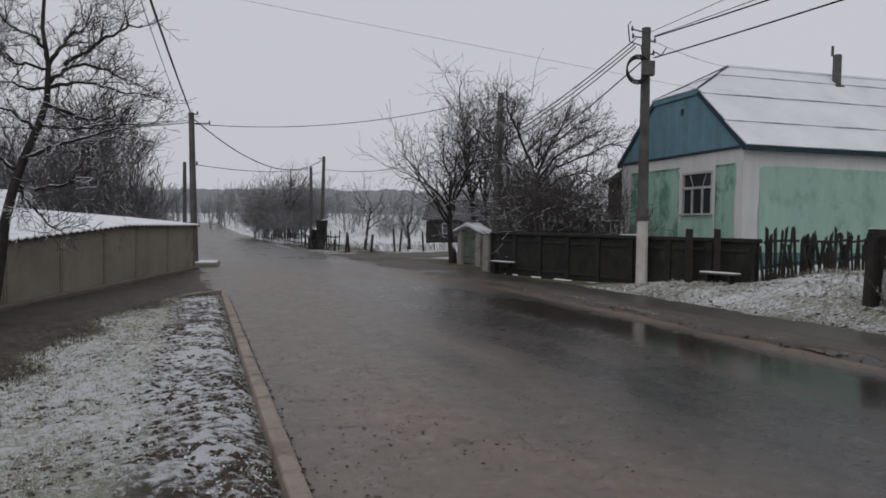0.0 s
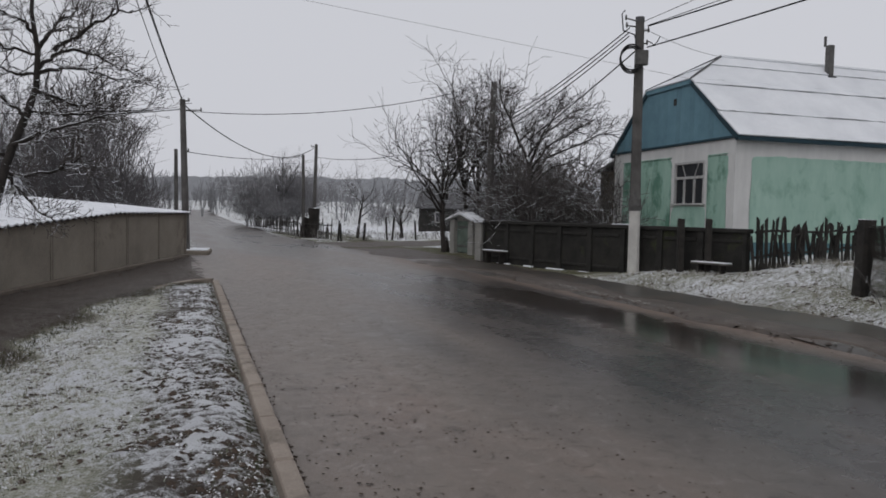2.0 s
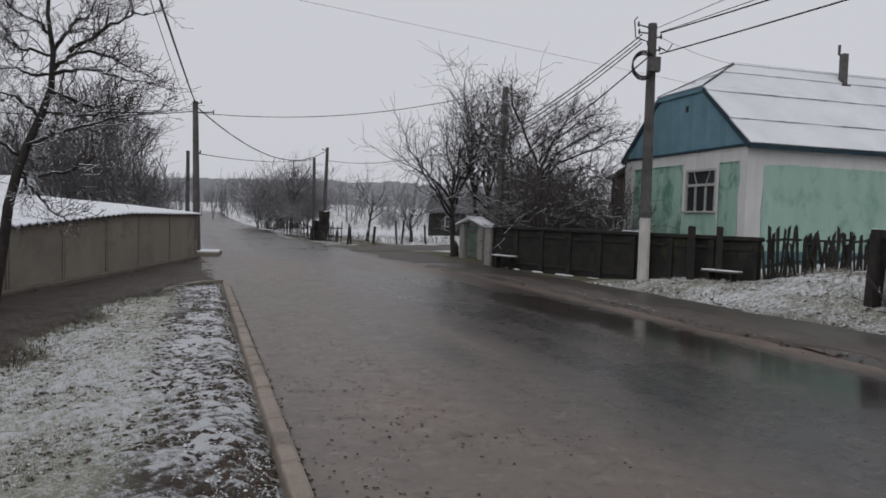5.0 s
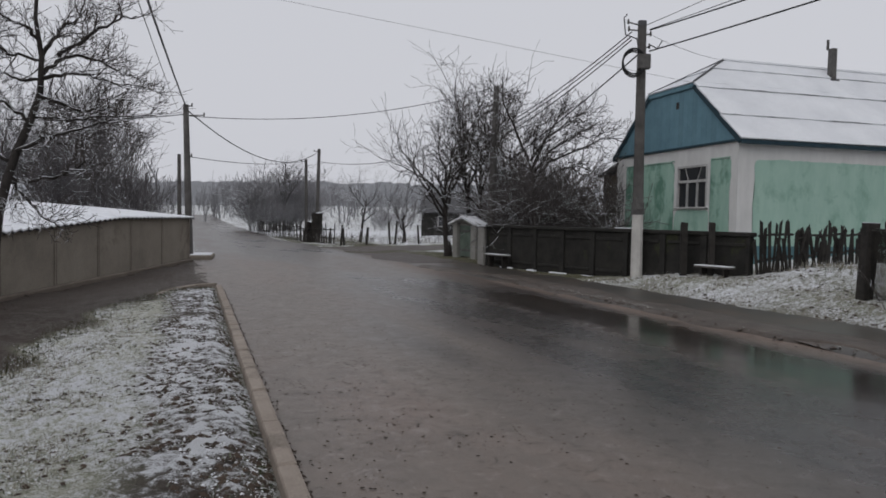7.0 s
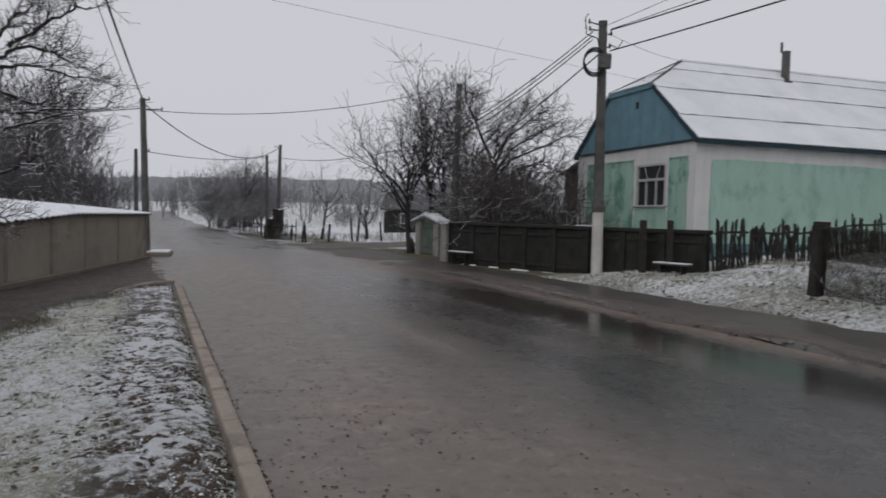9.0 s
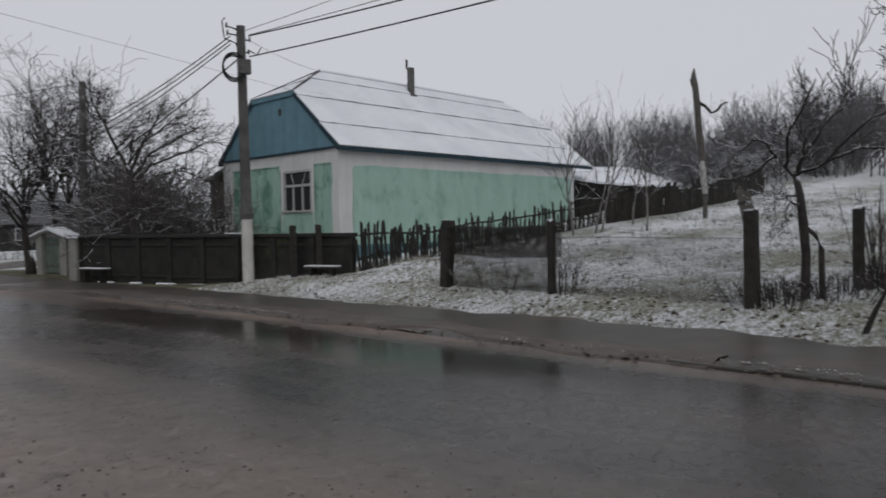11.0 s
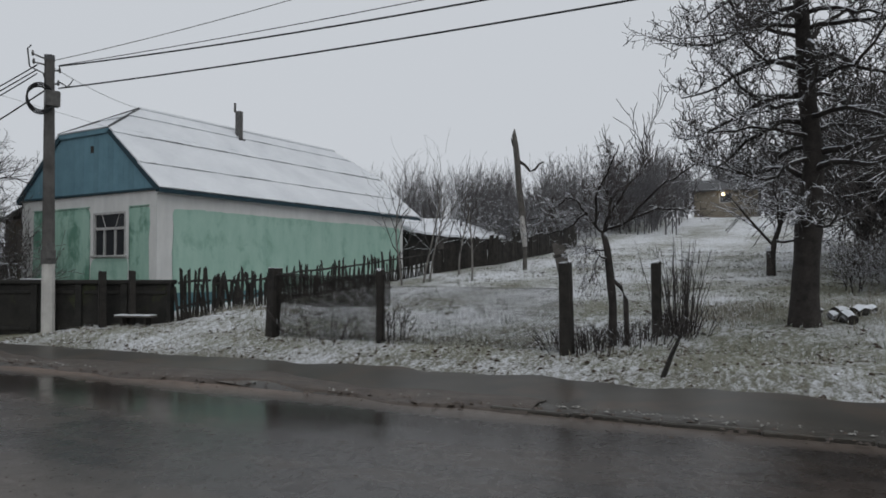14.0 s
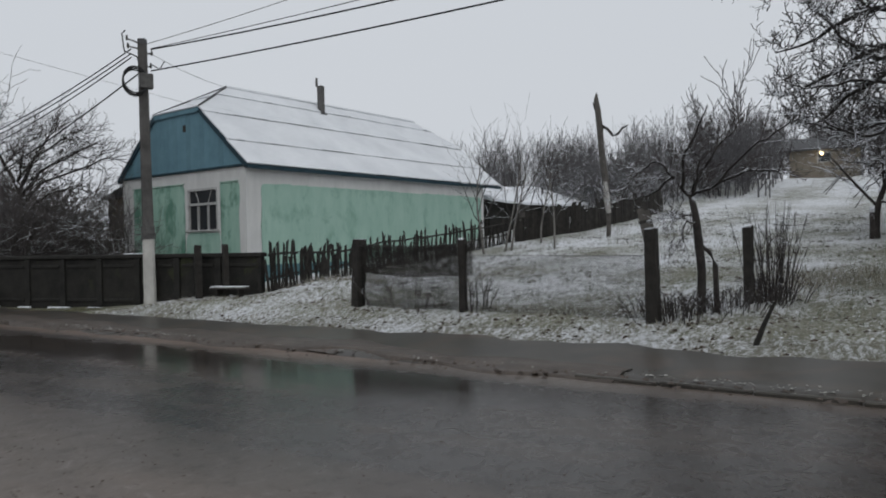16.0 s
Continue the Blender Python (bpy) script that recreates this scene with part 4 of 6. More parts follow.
def build_gate():
    g = thing("garden_gate", "small roofed gate with pale posts and grey-green door", "gate", (0.78, 31.0, 0), -60)
    part("gate_post", boxed(0, -0.2, -0.1, 0.34, 0.2, 1.45, 0.02), M_STONE, g)
    part("gate_post", boxed(1.42, -0.2, -0.1, 1.80, 0.2, 1.45, 0.02), M_STONE, g)
    dr = part("door_leaf", boxed(0.345, -0.04, 0.08, 1.415, 0.02, 1.38, 0.01), M_GATE, g, "grey-green sheet door")
    for z in (0.3, 1.1):
        part("rail", boxed(0.36, -0.06, z, 1.40, -0.041, z + 0.08), M_METAL, dr)
    bm = bmesh.new()
    pts = [(-0.15, 1.46), (0.9, 1.78), (1.95, 1.46), (1.95, 1.40), (0.9, 1.68), (-0.15, 1.40)]
    f = [[bm.verts.new((x, y, z)) for x, z in pts] for y in (-0.35, 0.35)]
    for i in range(6):
        j = (i + 1) % 6
        bm.faces.new((f[0][i], f[0][j], f[1][j], f[1][i]))
    for q in f:
        bm.faces.new((q[0], q[1], q[4], q[5]))
        bm.faces.new((q[1], q[2], q[3], q[4]))
    bmesh.ops.recalc_face_normals(bm, faces=bm.faces)
    part("gate_roof", bm, M_SNOW, g, "little snow-topped pitched roof")
    pr = part("tympanum", boxed(0.345, -0.03, 1.385, 1.415, 0.0, 1.60), M_STONE, g)
    # pale pier between gate and wall
    p = thing("gate_pier", "pale rendered pier at the end of the dark wall", "pier", (1.66, 26.1, 0), -56)
    part("shaft", boxed(-0.2, -0.15, -0.1, 0.15, 0.15, 1.38, 0.02), M_STONE, p)
    part("cap", boxed(-0.24, -0.19, 1.381, 0.19, 0.19, 1.44, 0.015), M_SNOW, p)


# ---------------------------------------------------------------- poles and wires
def utility_pole(x, y, height, top_xy, label, white=0.0, rad=0.16, arms=(), coil=False, mat=None):
    z = min(zland(x, y), 0.05)
    p = thing("utility_pole", label, "utility pole", (x, y, z), 0, "street poles")
    dx, dy = top_xy[0] - x, top_xy[1] - y
    at = lambda t: (dx * t, dy * t, height * t)
    shaft_from = white / height if white else 0.0
    r = lambda t: rad * (1.0 - 0.28 * t)
    if white:
        part("painted_base", rings([([at(-0.04), at(0.0), at(shaft_from)], [rad, rad, r(shaft_from)], 10)]), M_POLEWHITE, p, "whitewashed lower end")
        part("band", rings([([at(shaft_from + 0.001), at(shaft_from + 0.05)], [rad + 0.012, rad + 0.012], 10)]), M_METAL, p)
    part("shaft", rings([([at(shaft_from), at(0.5), at(1.0)], [r(shaft_from), r(0.5), r(1.0)], 10)]), mat or M_POLE, p)
    for t, ang, ln in arms:
        c, s = math.cos(radians(ang)), math.sin(radians(ang))
        o = at(t)
        br = part("bracket", rings([([o, (o[0] + c * ln, o[1] + s * ln, o[2] + 0.05)], [0.025, 0.02], 5)]), M_METAL, p)
        part("insulator", rings([([(o[0] + c * ln, o[1] + s * ln, o[2] + 0.0), (o[0] + c * ln, o[1] + s * ln, o[2] + 0.06), (o[0] + c * ln, o[1] + s * ln, o[2] + 0.14)], [0.022, 0.034, 0.02], 8)]), M_METAL, br)
    if coil:
        t = 0.83
        o = at(t)
        for k in range(3):
            cp = [(o[0] - 0.28 + 0.30 * math.cos(q) - 0.0, o[1] - 0.24 - 0.03 * k, o[2] + 0.34 * math.sin(q) + 0.04 * k) for q in np.linspace(0, 6.28, 22)]
            part("cable_coil", rings([(cp, [0.022] * len(cp), 5)]), M_CABLE, p, "loop of spare black cable")
        part("junction_box", boxed(o[0] - 0.17, o[1] - 0.33, o[2] - 0.12, o[0] + 0.17, o[1] - 0.15, o[2] + 0.28, 0.02), M_METAL, p)
        part("meter_plate", boxed(at(0.29)[0] - 0.1, at(0.29)[1] - 0.19, height * 0.275, at(0.29)[0] + 0.1, at(0.29)[1] - 0.15, height * 0.33, 0.008), M_METAL, p)
        lead = [(o[0] - 0.1, o[1] - 0.2, o[2] + 0.2), (o[0] - 0.2, o[1] - 0.2, o[2] + 0.7), (at(1.0)[0] - 0.45, at(1.0)[1], height - 0.35), (at(1.0)[0] - 0.5, at(1.0)[1], height + 0.1), (at(1)[0] - 0.42, at(1)[1], height + 0.2)]
        part("drop_lead", rings([(lead, [0.018] * len(lead), 4)]), M_CABLE, p)
        part("top_cap", rings([([at(0.985), at(1.003)], [rad * 0.76, rad * 0.75], 10)]), M_SLATE, p)
        loop = [(0.10, -0.10), (0.17, -0.28), (0.22, -0.40), (0.26, -0.50), (0.30, -0.60), (0.34, -0.72)]
        part("drip_loop", rings([([(at(0.9)[0] + q, at(0.9)[1] + w, 6.36 + e) for (q, w), e in zip(loop, (0.0, 0.03, -0.04, -0.11, -0.06, 0.05))], [0.016] * 6, 4)]), M_CABLE, p)
    return p


def cable(p, q, sag, r, mat=None, label="slack black overhead street cable", n=28):
    pts = []
    for i in range(n + 1):
        t = i / n
        pts.append((p[0] + (q[0] - p[0]) * t, p[1] + (q[1] - p[1]) * t, p[2] + (q[2] - p[2]) * t - 4 * sag * t * (1 - t)))
    c = part("overhead_cable", rings([(pts, [r] * (n + 1), 5)]), mat or M_CABLE)
    tagged(c, label, "cable", "overhead cables")
    return c


PR = (5.51, 19.97, 0.0)
PR_TOP = (5.47, 19.97, 7.08)


def build_poles():
    utility_pole(PR[0], PR[1], 7.08, (PR_TOP[0] - 0.02, PR_TOP[1]), "concrete utility pole with whitewashed base and coiled cable", 1.82, 0.165,
                 ((0.985, 200, 0.45), (0.965, 170, 0.35), (0.95, 20, 0.28), (0.90, 10, 0.22)), True)
    utility_pole(-9.04, 26.35, 5.55, (-9.2, 26.3), "concrete utility pole beside the snow-roofed shed", 0, 0.14, ((0.985, 0, 0.22), (0.93, 20, 0.62), (0.66, 0, 0.16)))
    utility_pole(-8.71, 51.7, 6.4, (-8.6, 51.7), "slim grey utility pole beside the far field", 0, 0.15, ((0.97, 180, 0.35),))
    utility_pole(-8.85, 48.6, 5.45, (-8.95, 48.6), "short grey utility pole beside the far field", 0, 0.13, ((0.97, 180, 0.3),))
    utility_pole(2.05, 28.5, 6.85, (2.15, 28.4), "grey utility pole rising among the bare trees", 0, 0.16, ((0.97, 180, 0.3),))
    utility_pole(-14.0, 39.2, 4.8, (-14.05, 39.2), "weathered pole at the edge of the woods", 0, 0.13)
    LT = (-9.2, 26.3, 5.4)
    # street cables
    cable(LT, (-8.6, 51.7, 6.25), 1.3, 0.022)
    cable((-9.2, 26.3, 5.15), (1.95, 28.4, 6.75), 0.52, 0.013)
    cable((-9.2, 26.3, 5.5), (-0.05, -4.0, 5.4), 0.2, 0.022)
    cable((-9.5, 26.3, 5.4), (0.15, -4.0, 4.93), 0.2, 0.009, M_WIRE, "thin grey overhead street wire")
    cable((-8.6, 51.7, 5.5), (2.1, 28.4, 4.9), 0.55, 0.016)
    cable((-8.95, 48.6, 5.3), (-9.2, 26.3, 3.7), 0.25, 0.014)
    cable((-9.2, 26.3, 5.2), (-24, 27, 5.9), 0.6, 0.016)
    # from the whitewashed pole into the garden
    for dz, z2 in ((0.0, 5.1), (-0.12, 4.95), (-0.22, 4.7)):
        cable((PR_TOP[0] - 0.3, PR_TOP[1], 6.86 + dz), (2.1, 28.4, z2), 0.16, 0.016)
    cable((PR_TOP[0], PR_TOP[1], 6.35), (1.6, 31.5, 3.2), 0.15, 0.02)
    # and on along the street past the viewer
    cable((PR_TOP[0] + 0.1, PR_TOP[1], 7.05), (14.5, -3.25, 9.7), 0.5, 0.010, M_WIRE, "thin grey overhead street wire")
    cable((PR_TOP[0] + 0.2, PR_TOP[1], 6.92), (14.5, -3.25, 7.2), 0.33, 0.020)
    cable((PR_TOP[0] + 0.2, PR_TOP[1], 6.94), (14.3, -3.25, 7.4), 0.24, 0.010)
    cable((PR_TOP[0] + 0.2, PR_TOP[1], 6.35), (14.5, -3.25, 6.6), 0.22, 0.020)
    cable((PR_TOP[0] + 0.1, PR_TOP[1], 6.85), (9.6, 24.7, 7.2), 0.1, 0.008, M_WIRE, "thin grey overhead street wire")
    cable((-14, 20.5, 9.3), (8.0, 23.0, 6.1), 0.0, 0.006, M_WIRE, "thin grey overhead street wire")


build_outbuilding()
build_street_wall()
build_gate()
WRZ = math.degrees(math.atan2(WY1 - WY0, WX1 - WX0))
bench("street_bench", "snow-topped plank bench before the dark wall", 6.55, 18.2, WRZ, 1.0, zland(6.8, 17.9) - 0.17)
bench("gate_bench", "plank bench with thin snow beside the gate", 1.75, 25.35, WRZ, 1.1, 0.02)
fence_post("fence_post", "blackened square post against the wall", 6.36, 18.66, 1.36, 0.17, (0, 0), M_WOOD)
fence_post("fence_post", "blackened square post behind the bench", 6.83, 18.0, 1.32, 0.15, (0, 0), M_WOOD)
fence_post("fence_post", "thick blackened wooden post by the bank", 7.9, 13.28, 1.42, 0.22, (0, 3))
fence_post("fence_post", "slim blackened wooden post in the mesh fence", 8.82, 10.87, 1.40, 0.13)
fence_post("fence_post", "stout blackened post with snow on top", 9.95, 7.31, 1.54, 0.20, (0, -2))
fence_post("fence_post", "blackened post beside the shoots", 12.09, 6.86, 1.38, 0.15)
build_poles()


# ---------------------------------------------------------------- bare trees
def vnorm(v):
    L = math.sqrt(v[0] * v[0] + v[1] * v[1] + v[2] * v[2]) or 1.0
    return (v[0] / L, v[1] / L, v[2] / L)


TWIG = [2]
KSEG = [6, 5, 4, 3, 2]
CURL = [0.0]


def grow(rnd, p, d, length, r0, depth, spec, out):
    """One branch as a crooked tapering tube, then its children. spec: a row (children, length share, spread, lift, crook) per depth."""
    kids, share_len, spread, lift, crook, *more = spec[depth]
    last = depth == len(spec) - 1
    k = KSEG[min(depth, 4)]
    if last and depth >= 3:
        k = TWIG[0]
    pts, rad, dirs = [p], [r0], [d]
    tip = 0.42 if depth == 0 else 0.30
    bend = CURL[0] if depth else 0.0
    bx, by, bz = rnd.gauss(0, bend), rnd.gauss(0, bend), abs(rnd.gauss(0, bend * 0.6))
    flip = rnd.uniform(0.35, 0.75) * k
    for i in range(k):
        if bend and i > flip:
            bx, by, bz, flip = -bx * 1.2, -by * 1.2, -bz * 0.7, 99
        d = vnorm((d[0] + rnd.gauss(0, crook) + bx, d[1] + rnd.gauss(0, crook) + by, d[2] + rnd.gauss(0, crook) + bz + lift))
        s = length / k
        p = (p[0] + d[0] * s, p[1] + d[1] * s, p[2] + d[2] * s)
        pts.append(p)
        rad.append(max(r0 * (1 - (1 - tip) * (i + 1) / k), 0.0035))
        dirs.append(d)
    out[min(depth, len(spec) - 1)].append((pts, rad, 8 if depth == 0 else (6 if depth == 1 else (4 if depth == 2 else 3))))
    if last:
        return
    turn = rnd.uniform(0, 6.28)
    first = more[0] if more else (0.42 if depth == 0 else 0.22)
    for c in range(kids):
        f = first + (1 - first) * (c + rnd.uniform(0.1, 0.9)) / kids
        f = min(f, 0.995)
        i = min(int(f * k), k - 1)
        u = f * k - i
        a, b = pts[i], pts[i + 1]
        q = (a[0] + (b[0] - a[0]) * u, a[1] + (b[1] - a[1]) * u, a[2] + (b[2] - a[2]) * u)
        dd = dirs[i + 1]
        turn += 2.4 + rnd.uniform(-0.5, 0.5)
        side = vnorm((-dd[1], dd[0], 0.001)) if abs(dd[2]) < 0.95 else (1.0, 0.0, 0.0)
        oth = (dd[1] * side[2] - dd[2] * side[1], dd[2] * side[0] - dd[0] * side[2], dd[0] * side[1] - dd[1] * side[0])
        sp = spread * rnd.uniform(0.7, 1.25)
        cs, sn = math.cos(turn), math.sin(turn)
        w = (side[0] * cs + oth[0] * sn, side[1] * cs + oth[1] * sn, side[2] * cs + oth[2] * sn)
        nd = vnorm((dd[0] * math.cos(sp) + w[0] * math.sin(sp), dd[1] * math.cos(sp) + w[1] * math.sin(sp), dd[2] * math.cos(sp) + w[2] * math.sin(sp)))
        rr = rad[i] * (1 - u) + rad[i + 1] * u
        grow(rnd, q, nd, length * share_len * rnd.uniform(0.7, 1.2) * (1.0 if depth else (1.15 - 0.5 * max(0, f - 0.55))), rr * rnd.uniform(0.5, 0.68) * (more[1] if len(more) > 1 else 1.0), depth + 1, spec, out)


def tree_mesh(seed, height_first, radius, direction, spec):
    rnd = random.Random(seed)
    out = [[] for _ in spec]
    grow(rnd, (0, 0, -0.15), vnorm(direction), height_first, radius, 0, spec, out)
    return out


def tree(name, label, x, y, seed, trunk_len, radius, direction, spec, bark=None, twig=None, flare=True, least=0.0):
    t = thing(name, label, "tree", (x, y, zland(x, y)))
    out = tree_mesh(seed, trunk_len, radius, direction, spec)
    tr = out[0] + (out[1] if len(spec) > 3 else [])
    if flare:
        tr = tr + [([(0, 0, -0.2), (0, 0, 0.15), (direction[0] * 0.9, direction[1] * 0.9, 0.9)], [radius * 1.30, radius * 1.16, radius * 0.62], 9)]
    smooth(part("trunk", rings(tr), bark or M_BARK, t))
    rest = [b for lvl in out[(2 if len(spec) > 3 else 1):] for b in lvl]
    rest = [(q, [max(v, least) for v in rad], n) for q, rad, n in rest]
    part("crown", rings(rest), twig or M_TWIG, t, "tangle of bare snow-dusted twigs")
    return t


def limbed_tree(label, x, y, stem, widths, limbs, seed, limb_wide, deep, kids, kid_len, spec, bark, twig, least):
    """A trunk and named main limbs, drawn across the line of sight from the street (r) and up (z), with grown twigs on every limb."""
    z0 = zland(x, y)
    t = thing("bare_tree", label, "tree", (x, y, z0))
    rnd = random.Random(seed)
    far = math.hypot(x, y)
    ax = lambda r, z, d=0.0: (r * y / far + d * x / far, -r * x / far + d * y / far, z - z0)
    smooth(part("trunk", rings([([ax(r, z) for r, z in stem], widths, 9)]), bark, t))
    out = [[] for _ in spec]
    for k, limb in enumerate(limbs):
        away = ((k * 0.37) % 1.0 - 0.5) * deep
        m = len(limb) - 1
        pts = [ax(r, z, away * (i / m) ** 1.3) for i, (r, z) in enumerate(limb)]
        fine = []
        for (q, w) in zip(pts, pts[1:]):
            for u in (0.0, 0.25, 0.5, 0.75):
                fine.append(tuple(q[c] + (w[c] - q[c]) * u + (rnd.gauss(0, 0.018) if u else 0.0) for c in range(3)))
        fine.append(pts[-1])
        n = len(fine)
        wide = limb_wide * (1.0 if k < len(limbs) // 2 else 0.8)
        smooth(part("limb", rings([(fine, [wide * (1 - 0.75 * i / (n - 1)) for i in range(n)], 6)]), bark, t))
        for c in range(kids):
            f = 1.0 + (n - 2.1) * (c + rnd.random()) / kids
            i = min(int(f), n - 2)
            tangent = vnorm(tuple(fine[i + 1][j] - fine[i][j] for j in range(3)))
            turn = vnorm((tangent[0] * 0.75 + rnd.gauss(0, 0.55), tangent[1] * 0.75 + rnd.gauss(0, 0.55), tangent[2] * 0.75 + rnd.gauss(0.05, 0.5)))
            grow(rnd, fine[i], turn, kid_len * rnd.uniform(0.55, 1.35), wide * 0.36, 2, spec, out)
    rest = [(q, [max(v, least) for v in rad], j) for lvl in out for q, rad, j in lvl]
    part("crown", rings(rest), twig, t, "tangle of bare snow-dusted twigs")
    return t


KSEG[:] = [6, 8, 6, 4, 3]
CURL[0] = 0.13
TWIG[0] = 3
LIMB_TWIGS = [(0, 0, 0, 0, 0), (0, 0, 0, 0, 0), (6, 0.62, 0.7, 0.01, 0.11, 0.2), (4, 0.58, 0.7, 0.01, 0.16), (2, 0.65, 0.6, 0.0, 0.2)]
# tree leaning over the low roof
limbed_tree("leaning leafless tree in front of the low shed", -6.76, 10.50,
            [(0.10, -0.2), (0.20, 0.4), (0.28, 1.0), (0.34, 1.6), (0.45, 2.1), (0.57, 2.5), (0.76, 3.0), (0.88, 3.4), (0.90, 3.95), (0.82, 4.5), (0.86, 5.3), (0.95, 6.1)],
            [0.105, 0.082, 0.074, 0.070, 0.067, 0.060, 0.054, 0.047, 0.038, 0.030, 0.020, 0.010],
            (((0.53, 2.50), (0.85, 2.67), (1.15, 2.78), (1.62, 2.97), (1.98, 3.03)), ((0.46, 2.12), (0.71, 2.07), (1.16, 2.18), (1.39, 2.32), (1.52, 2.45)),
             ((0.86, 3.36), (1.15, 3.29), (1.46, 3.20), (1.77, 3.25), (1.95, 3.55)), ((0.90, 3.62), (1.22, 3.72), (1.53, 3.72), (1.85, 3.59), (2.25, 3.55)),
             ((0.90, 3.66), (1.10, 3.90), (1.37, 4.03), (1.69, 3.99), (1.95, 3.87), (2.30, 3.74)), ((0.89, 3.93), (1.03, 4.20), (1.21, 4.48), (1.46, 4.72), (1.6, 5.2)),
             ((1.12, 3.98), (1.52, 4.32), (1.84, 4.55), (2.15, 4.66)), ((0.74, 2.95), (0.56, 3.09), (0.42, 3.24), (0.10, 3.29), (-0.4, 3.6)),
             ((0.89, 3.58), (0.63, 3.58), (0.41, 3.69), (0.10, 3.70), (-0.5, 4.0)), ((0.47, 2.10), (0.60, 1.93), (0.75, 1.73), (0.97, 1.49), (1.20, 1.54)),
             ((0.90, 3.90), (0.56, 3.93), (0.27, 4.05), (-0.3, 4.5)), ((0.78, 3.04), (1.23, 3.00), (1.62, 3.08), (2.38, 3.14)),
             ((0.85, 4.20), (0.62, 4.38), (0.34, 4.50), (-0.1, 5.1)), ((0.50, 2.35), (0.1, 2.6), (-0.3, 2.7), (-0.9, 3.1)), ((0.86, 5.0), (1.2, 5.4), (1.6, 5.5), (2.0, 5.9))),
            6, 0.037, 1.6, 12, 0.48, LIMB_TWIGS, M_BARK_D, M_TWIG_F, 0.0028)
# small fruit tree by the stout post, on two stems, its crown spread flat
fruit = limbed_tree("small crooked wide-crowned fruit tree beside the fence posts", 10.85, 7.00,
                    [(0.0, 0.1), (0.0, 0.5), (0.01, 1.07), (-0.03, 1.56), (-0.08, 2.05), (-0.14, 2.33)], [0.085, 0.075, 0.070, 0.074, 0.060, 0.050],
                    (((-0.14, 2.33), (0.26, 2.51), (0.64, 2.92), (1.11, 3.25), (1.5, 3.42)), ((0.20, 2.49), (0.74, 2.73), (1.15, 2.70), (1.4, 2.60)),
                     ((-0.14, 2.33), (-0.31, 2.50), (-0.46, 2.70), (-0.80, 2.66), (-1.50, 2.60)), ((-0.29, 2.48), (-0.26, 2.95), (-0.02, 3.44), (0.13, 3.73)),
                     ((-0.14, 2.33), (0.03, 2.74), (0.27, 3.13), (0.55, 3.42)), ((-0.08, 2.06), (-0.32, 1.99), (-0.61, 2.01)), ((-0.06, 1.81), (-0.22, 1.94), (-0.34, 1.56), (-0.5, 1.3)),
                     ((-0.41, 2.65), (-0.70, 2.96), (-0.95, 2.82), (-1.30, 2.77)), ((-0.45, 2.68), (-0.75, 2.45), (-1.1, 2.35), (-1.45, 2.4)), ((-0.14, 2.33), (-0.05, 2.6), (0.0, 2.9), (-0.2, 3.2))),
                    8, 0.029, 2.0, 10, 0.30, LIMB_TWIGS, M_BARK_D, M_TWIG_F, 0.0036)
part("second_stem", rings([([(0.14, -0.20, -0.15), (0.12, -0.19, 0.80), (0.08, -0.12, 1.00), (0.0, 0.0, 1.14)], [0.048, 0.044, 0.040, 0.035], 6)]), M_BARK_D, fruit)


